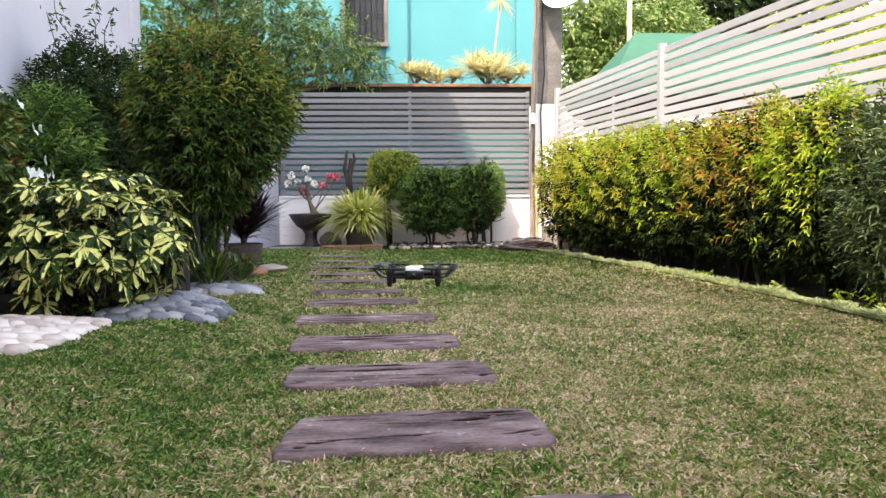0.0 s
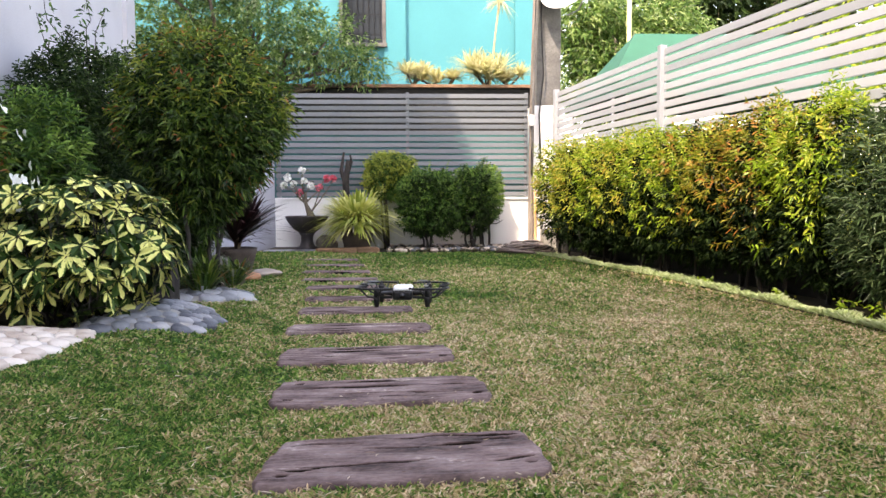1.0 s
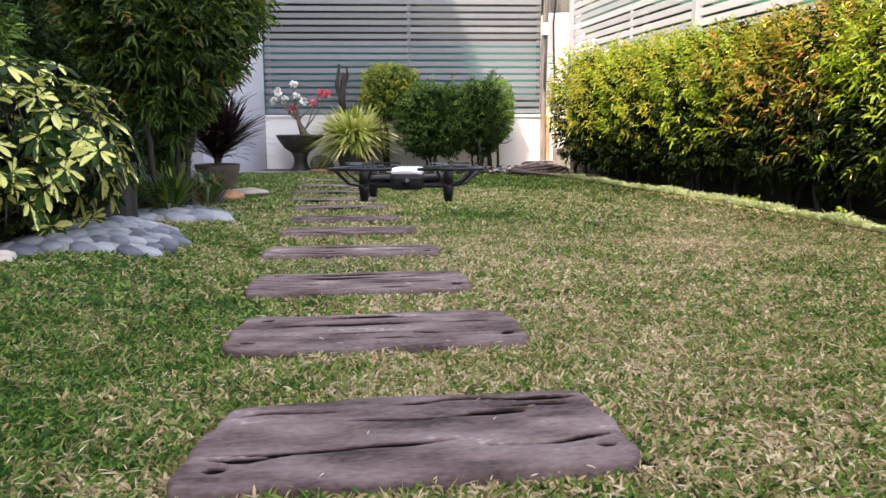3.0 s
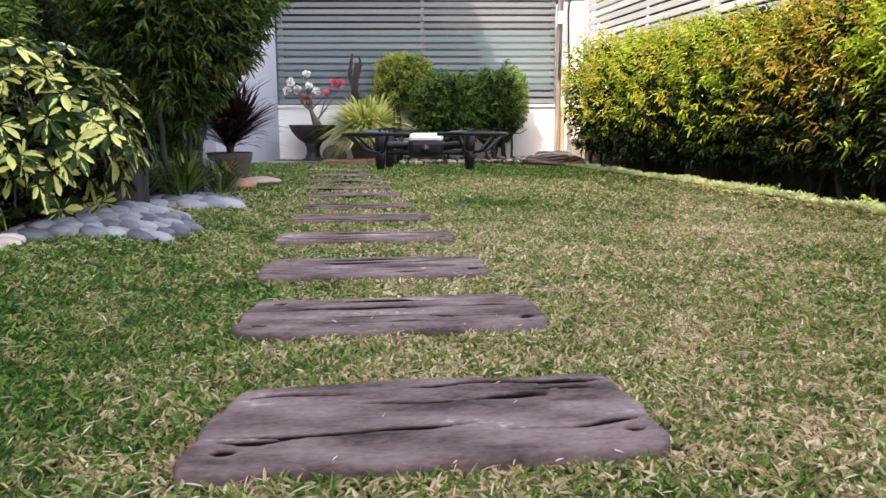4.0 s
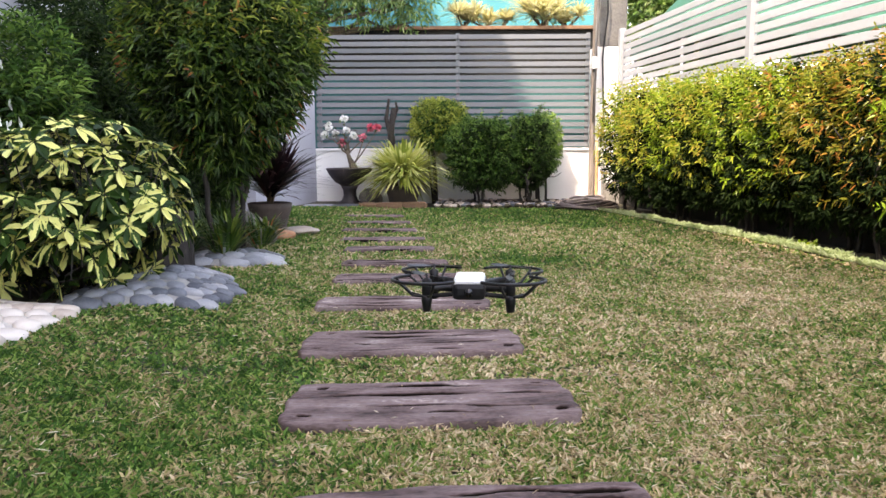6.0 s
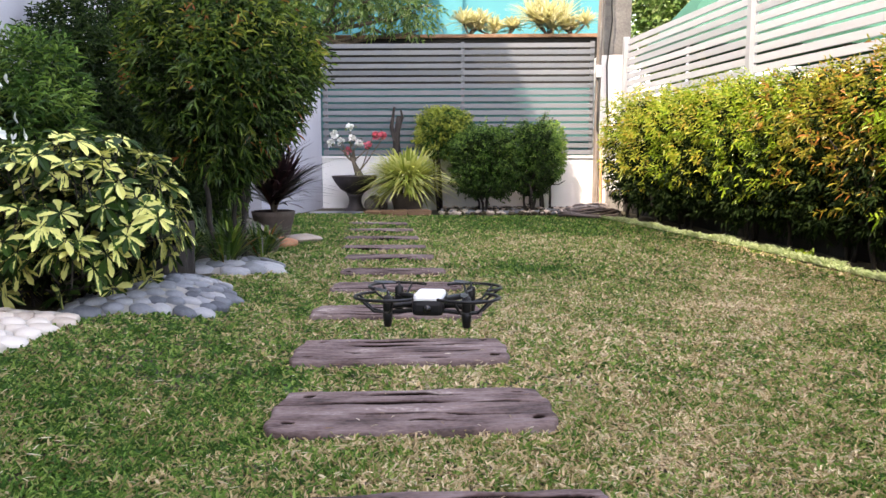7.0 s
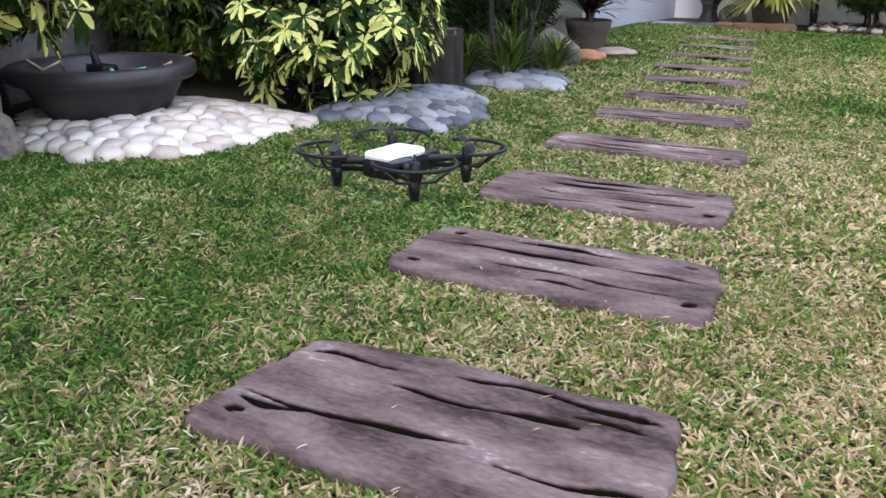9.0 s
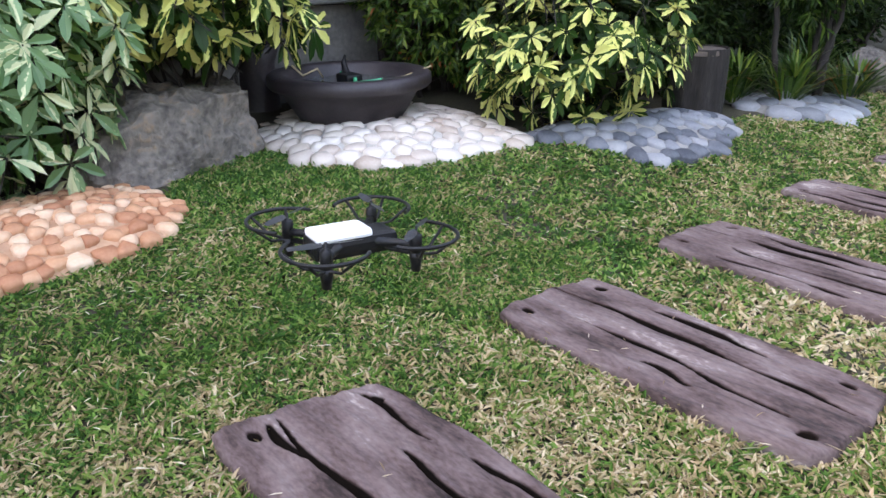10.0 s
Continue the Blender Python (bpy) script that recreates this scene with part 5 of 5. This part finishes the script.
def palm_leaf_plant(name, at, label, mats, radii, cz, seed, heads, leaf, wide, fingers=8, stem_base=(0, 0, 0), bark="dark_bark", old="dark_leaf"):
    """A shrub of hand-shaped leaves: every head carries a fan of drooping leaflets on a stalk."""
    r = np.random.default_rng(seed)
    t = thing(name, at, label, "shrub")
    P, N = crown_points(r, heads, (0, 0, cz), radii, 2.4, 0.35, 0.22)
    out = []
    tone = r.random(heads)
    A = unit(N + np.array([0, 0, 0.75]) + r.normal(0, 0.48, (heads, 3)))
    ref = unit(np.cross(A, r.normal(size=(heads, 3))))
    ref2 = np.cross(A, ref)
    for i in range(fingers):
        a = 2 * math.pi * i / fingers + r.normal(0, 0.12, heads)
        side = ref * np.cos(a)[:, None] + ref2 * np.sin(a)[:, None]
        D = unit(side + A * 0.12)
        sz = r.uniform(0.7, 1.1, heads)
        out.append(leaves(P + side * 0.008, D, A, leaf * sz, wide * sz, 0.15, 0.30, 0.52))
    batches = [np.concatenate([o[0] for o in out]), None, np.concatenate([o[2] for o in out])]
    k = len(out[0][0])
    batches[1] = np.concatenate([o[1] + i * k for i, o in enumerate(out)])
    part("leaves", leaf_mesh("leaves", tuple(batches)), M[mats], t)
    # plain inner leaves, with shade between the heads put into their colour
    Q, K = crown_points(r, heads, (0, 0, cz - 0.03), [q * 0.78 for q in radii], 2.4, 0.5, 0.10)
    part("inner_leaves", leaf_mesh("inner_leaves", shoots(r, Q, K, 7, 0.03, leaf * 0.9, wide, 0.5, 1.4, 0.3, 0.15)), M[old], t, "plain green inner leaves, darkened for the shade inside")
    runs = []
    for k in range(7):
        f = (r.normal(0, radii[0] * 0.25), r.normal(0, radii[1] * 0.25), stem_base[2] - 0.05)
        runs += stems(r, f, [tuple(P[r.integers(heads)] * [0.8, 0.8, 0.95]) for _ in range(4)], 0.011, 0.03)
    for p, a in zip(P, A):
        runs.append(([tuple(p - a * 0.14 * (1 if k else 1) - np.array([0, 0, 0.02])), tuple(p)], [0.003, 0.0025]))
    part("trunk", tubes("trunk", runs, 5), M[bark], t)
    return t


palm_leaf_plant("umbrella_shrub", pose(-1.81, 4.22, 0.10), "umbrella shrub with yellow and green variegated leaves", "aralia", (0.46, 0.44, 0.36), 0.40, 61, 300, 0.086, 0.038)
palm_leaf_plant("umbrella_shrub", pose(-2.36, 2.62, 0.10), "umbrella shrub with yellow variegated leaves above a rock", "aralia", (0.48, 0.52, 0.27), 0.66, 62, 330, 0.094, 0.041, old="euge")
palm_leaf_plant("umbrella_shrub", pose(-2.10, 1.84, 0.10), "umbrella shrub with broad dull-green leaves", "broad", (0.40, 0.46, 0.44), 0.48, 63, 430, 0.094, 0.036, 7, old="box_leaf")

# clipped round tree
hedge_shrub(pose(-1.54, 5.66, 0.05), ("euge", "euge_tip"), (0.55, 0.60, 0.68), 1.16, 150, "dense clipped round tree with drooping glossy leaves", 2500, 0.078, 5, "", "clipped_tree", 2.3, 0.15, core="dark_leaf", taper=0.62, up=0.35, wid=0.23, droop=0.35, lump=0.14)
hedge_shrub(pose(-2.32, 4.86, 0.1), ("box_leaf", "box_tip"), (0.24, 0.24, 0.42), 0.84, 151, "bright green upright shrub behind a variegated shrub", 520, 0.085, 3, "", "upright_shrub", 2.4, wid=0.22, up=0.8)
gard = hedge_shrub(pose(-2.62, 4.12, 0.1), ("euge",), (0.42, 0.46, 0.55), 0.72, 152, "dark green shrub with small white blooms", 1400, 0.065, 4, "", "flowering_shrub", 2.3, wid=0.38, up=0.4)
r = np.random.default_rng(71)
P, N = crown_points(r, 150, (0, 0, 0.72), (0.47, 0.47, 0.56), 2.3, 0.0, 0.05)
ok = (P[:, 2] > 0.6) & (P[:, 0] - P[:, 1] > 0.05)
for p, q in list(zip(P[ok], N[ok]))[:36]:
    d = unit(np.cross(np.tile(q, (6, 1)), r.normal(size=(6, 3))) + q * 0.35)
    part("blossom", leaf_mesh("blossom", leaves(np.tile(p + q * 0.065, (6, 1)), d, np.tile(q, (6, 1)), 0.040, 0.028, 0.1, 0.05)), M["white_petal"], gard, "white blossom")
hedge_shrub(pose(-2.88, 6.95, 0.05), ("dark_leaf",), (0.42, 0.6, 0.72), 1.25, 153, "tall dark loose shrub against the house", 2600, 0.075, 5, "", "loose_shrub", 2.2, wid=0.3, lump=0.25)
hedge_shrub(pose(-2.75, 5.4, 0.05), ("dark_leaf",), (0.40, 0.6, 0.45), 0.65, 154, "dark shrub filling the shade by the house", 900, 0.075, 4, "", "loose_shrub", 2.2, wid=0.3, lump=0.2)
hedge_shrub(pose(-2.6, 8.1, 0.02), ("dark_leaf",), (0.40, 0.5, 0.65), 0.9, 155, "dark shrub filling the shade by the house", 800, 0.075, 4, "", "loose_shrub", 2.2, wid=0.3, lump=0.2)
for x, y, sd in ((-2.84, 3.98, 156), (-2.86, 2.75, 157), (-2.74, 4.75, 158)):
    hedge_shrub(pose(x, y, 0.06), ("dark_leaf",), (0.24, 0.50, 0.34), 0.98, sd, "dark shrub with bare stems along the house wall", 700, 0.075, 4, "", "loose_shrub", 2.2, wid=0.32, lump=0.2)
for x, y, sd in ((-2.25, 5.45, 159), (-2.25, 6.15, 160), (-2.1, 6.75, 161)):
    hedge_shrub(pose(x, y, 0.04), ("dark_leaf",), (0.30, 0.36, 0.36), 0.42, sd, "low dark shrub in the shade below the tree", 520, 0.075, 3, "", "loose_shrub", 2.2, wid=0.32, lump=0.2)
# long loose shoots above the dark shrub
r = np.random.default_rng(170)
for k, tip in enumerate(((-3.05, 6.6, 2.55), (-2.75, 6.7, 2.45), (-2.60, 6.75, 2.35), (-3.15, 6.7, 2.3))):
    foot = Vector((-2.88, 6.9, 1.5))
    run = stems(r, foot, [tip], 0.008, 0.04, 6)
    t = thing("loose_shoot", pose(0, 0, 0), "long thin leafy shoot above the dark shrub", "branch", "shoots above the shrub")
    part("stem", tubes("stem", run, 5), M["dark_bark"], t)
    P = np.array([tuple(foot.lerp(Vector(tip), s) + Vector(r.normal(0, 0.02, 3))) for s in np.linspace(0.3, 1, 40)])
    part("leaves", leaf_mesh("leaves", leaves(P, r.normal(size=(40, 3)) + [0, 0, 0.4], unit(r.normal(0, .4, (40, 3)) + [0, 0, 1]), 0.065, 0.022)), M["box_leaf"], t)
# grassy undergrowth below the tree
for x, y, s, k in ((-1.55, 5.55, 0.36, 1), (-1.72, 5.95, 0.42, 2), (-1.42, 5.95, 0.30, 3), (-1.75, 5.35, 0.34, 4)):
    r = np.random.default_rng(80 + k)
    t = thing("tufted_plant", pose(x, y, 0.08), "tuft of narrow green leaves below a clipped tree", "plant", "tufts below the tree")
    part("leaves", leaf_mesh("leaves", rosette(r, 90, s, 0.016, 0.5, 1.5, 0.3, 0.06), moved(rosette(r, 50, s * 0.6, 0.014, 0.2, 1.2, 0.3), 0.05, -0.03, s * 0.4)), M["euge"], t)
# potted cordyline and stones
cord = thing("potted_cordyline", pose(-1.71, 7.46, 0.03), "dark purple spiky cordyline in a brown clay pot", "potted plant")
part("pot", lathe([(0, 0), (0.12, 0.0), (0.13, 0.02), (0.18, 0.20), (0.19, 0.25), (0.175, 0.255), (0.16, 0.22), (0, 0.21)], 36), M["brown_pot"], cord)
r = np.random.default_rng(90)
part("leaves", leaf_mesh("leaves", *[moved(rosette(r, 75, 0.58, 0.036, 0.15, 1.5, 0.22, 0.03), dx, dy, z) for dx, dy, z in ((0, 0, 0.30), (0.07, 0.03, 0.42), (-0.05, 0.02, 0.50), (0.02, -0.05, 0.36))]), M["cordyline"], cord)
part("stem", tubes("stem", [([(0, 0, 0.2), (dx, dy, z)], 0.014) for dx, dy, z in ((0.07, 0.03, 0.45), (-0.05, 0.02, 0.52), (0.02, -0.05, 0.4))]), M["bark"], cord)
for x, y, s, zs, m, lab in ((-1.68, 6.62, 0.19, 0.85, "boulder", "dark rounded boulder below the shrubs"), (-1.55, 7.02, 0.13, 0.4, "orange_stone", "flat orange stone beside a pot"), (-1.46, 7.42, 0.16, 0.25, "white_stone", "flat white stone at the lawn edge"), (-1.9, 6.95, 0.17, 0.9, "boulder", "dark rounded boulder below the shrubs")):
    bm = bmesh.new()
    bmesh.ops.create_icosphere(bm, subdivisions=3, radius=s)
    for v in bm.verts:
        v.co *= 1 + 0.30 * noise.noise(v.co * (1.2 / s) + Vector((x * 5, y, 0))) + 0.10 * noise.noise(v.co * (4.0 / s))
        v.co.z *= zs
    put("garden_stone", from_bm("stone", bm, True), M[m], lab, "stone", at=pose(x, y, 0.03 + s * zs * 0.4, 0, 0, x * 400))

# ---- hovering quadcopter ----
drone = thing("quadcopter", pose(-0.115, 2.14, 0.505, -2, 0, -4) @ Matrix.Scale(1.29, 4), "small black quadcopter with white top and rotor guards", "drone")
bm = box(-0.021, -0.047, -0.014, 0.021, 0.047, 0.008, 0.007)
part("body", bm, M["black_plastic"], drone)
bm = box(-0.0195, -0.045, 0.004, 0.0195, 0.018, 0.0150, 0.0055)
part("top_cover", bm, M["white_plastic"], drone, "glossy white top cover")
part("camera_lens", lathe([(0, 0.002), (0.005, 0.0015), (0.006, -0.002)], 16), M["lens"], drone, at=pose(0, -0.0478, -0.004, 90, 0, 0))
for sx, sy in ((1, 1), (1, -1), (-1, 1), (-1, -1)):
    mx, my = 0.052 * sx, 0.050 * sy
    arm = part("arm", tubes("arm", [([(0.018 * sx, 0.022 * sy, -0.001), (0.036 * sx, 0.038 * sy, 0.001), (mx, my, 0.000)], [0.0055, 0.0045, 0.0045]), ([(0.018 * sx, 0.030 * sy, -0.008), (mx, my, -0.008)], 0.003)], 8), M["black_plastic"], drone)
    part("motor", lathe([(0, -0.012), (0.0062, -0.012), (0.0062, 0.012), (0.004, 0.014), (0.0015, 0.015), (0.0015, 0.021), (0, 0.021)], 20), M["black_plastic"], arm, at=pose(mx, my, 0))
    part("foot", lathe([(0, -0.027), (0.0048, -0.027), (0.0068, -0.012), (0.0062, -0.006), (0, -0.006)], 16), M["black_plastic"], arm, at=pose(mx, my, 0))
    # rotor guard: an outer arc carried by struts
    out = math.atan2(sy * 1.0, sx * 1.0)
    R = 0.043
    arc = [(mx + R * math.cos(out + b), my + R * math.sin(out + b), 0.013) for b in np.linspace(-1.75, 1.75, 28)]
    runs = [(arc, 0.0021)]
    for b in (-1.1, 0.0, 1.1):
        runs.append(([(mx + 0.004 * math.cos(out + b), my + 0.004 * math.sin(out + b), -0.008), (mx + 0.022 * math.cos(out + b), my + 0.022 * math.sin(out + b), -0.005), (mx + R * math.cos(out + b), my + R * math.sin(out + b), 0.013)], 0.0017))
    part("rotor_guard", tubes("guard", runs, 8), M["black_plastic"], drone)
    bm = bmesh.new()
    for side in (1, -1):
        vs = []
        for s, w in ((0.1, 0.004), (0.35, 0.0095), (0.7, 0.008), (1.0, 0.004)):
            vs.append((bm.verts.new((0.038 * s * side, -w / 2, 0.0012 * side)), bm.verts.new((0.038 * s * side, w / 2, -0.0012 * side))))
        for (a, b), (c, d) in zip(vs, vs[1:]):
            bm.faces.new((a, b, d, c))
    bmesh.ops.solidify(bm, geom=bm.faces[:], thickness=0.0007)
    part("propeller", bm, M["prop"], drone, "smoked plastic propeller", at=pose(mx, my, 0.019, 0, 0, 40 + 70 * sx + 25 * sy))
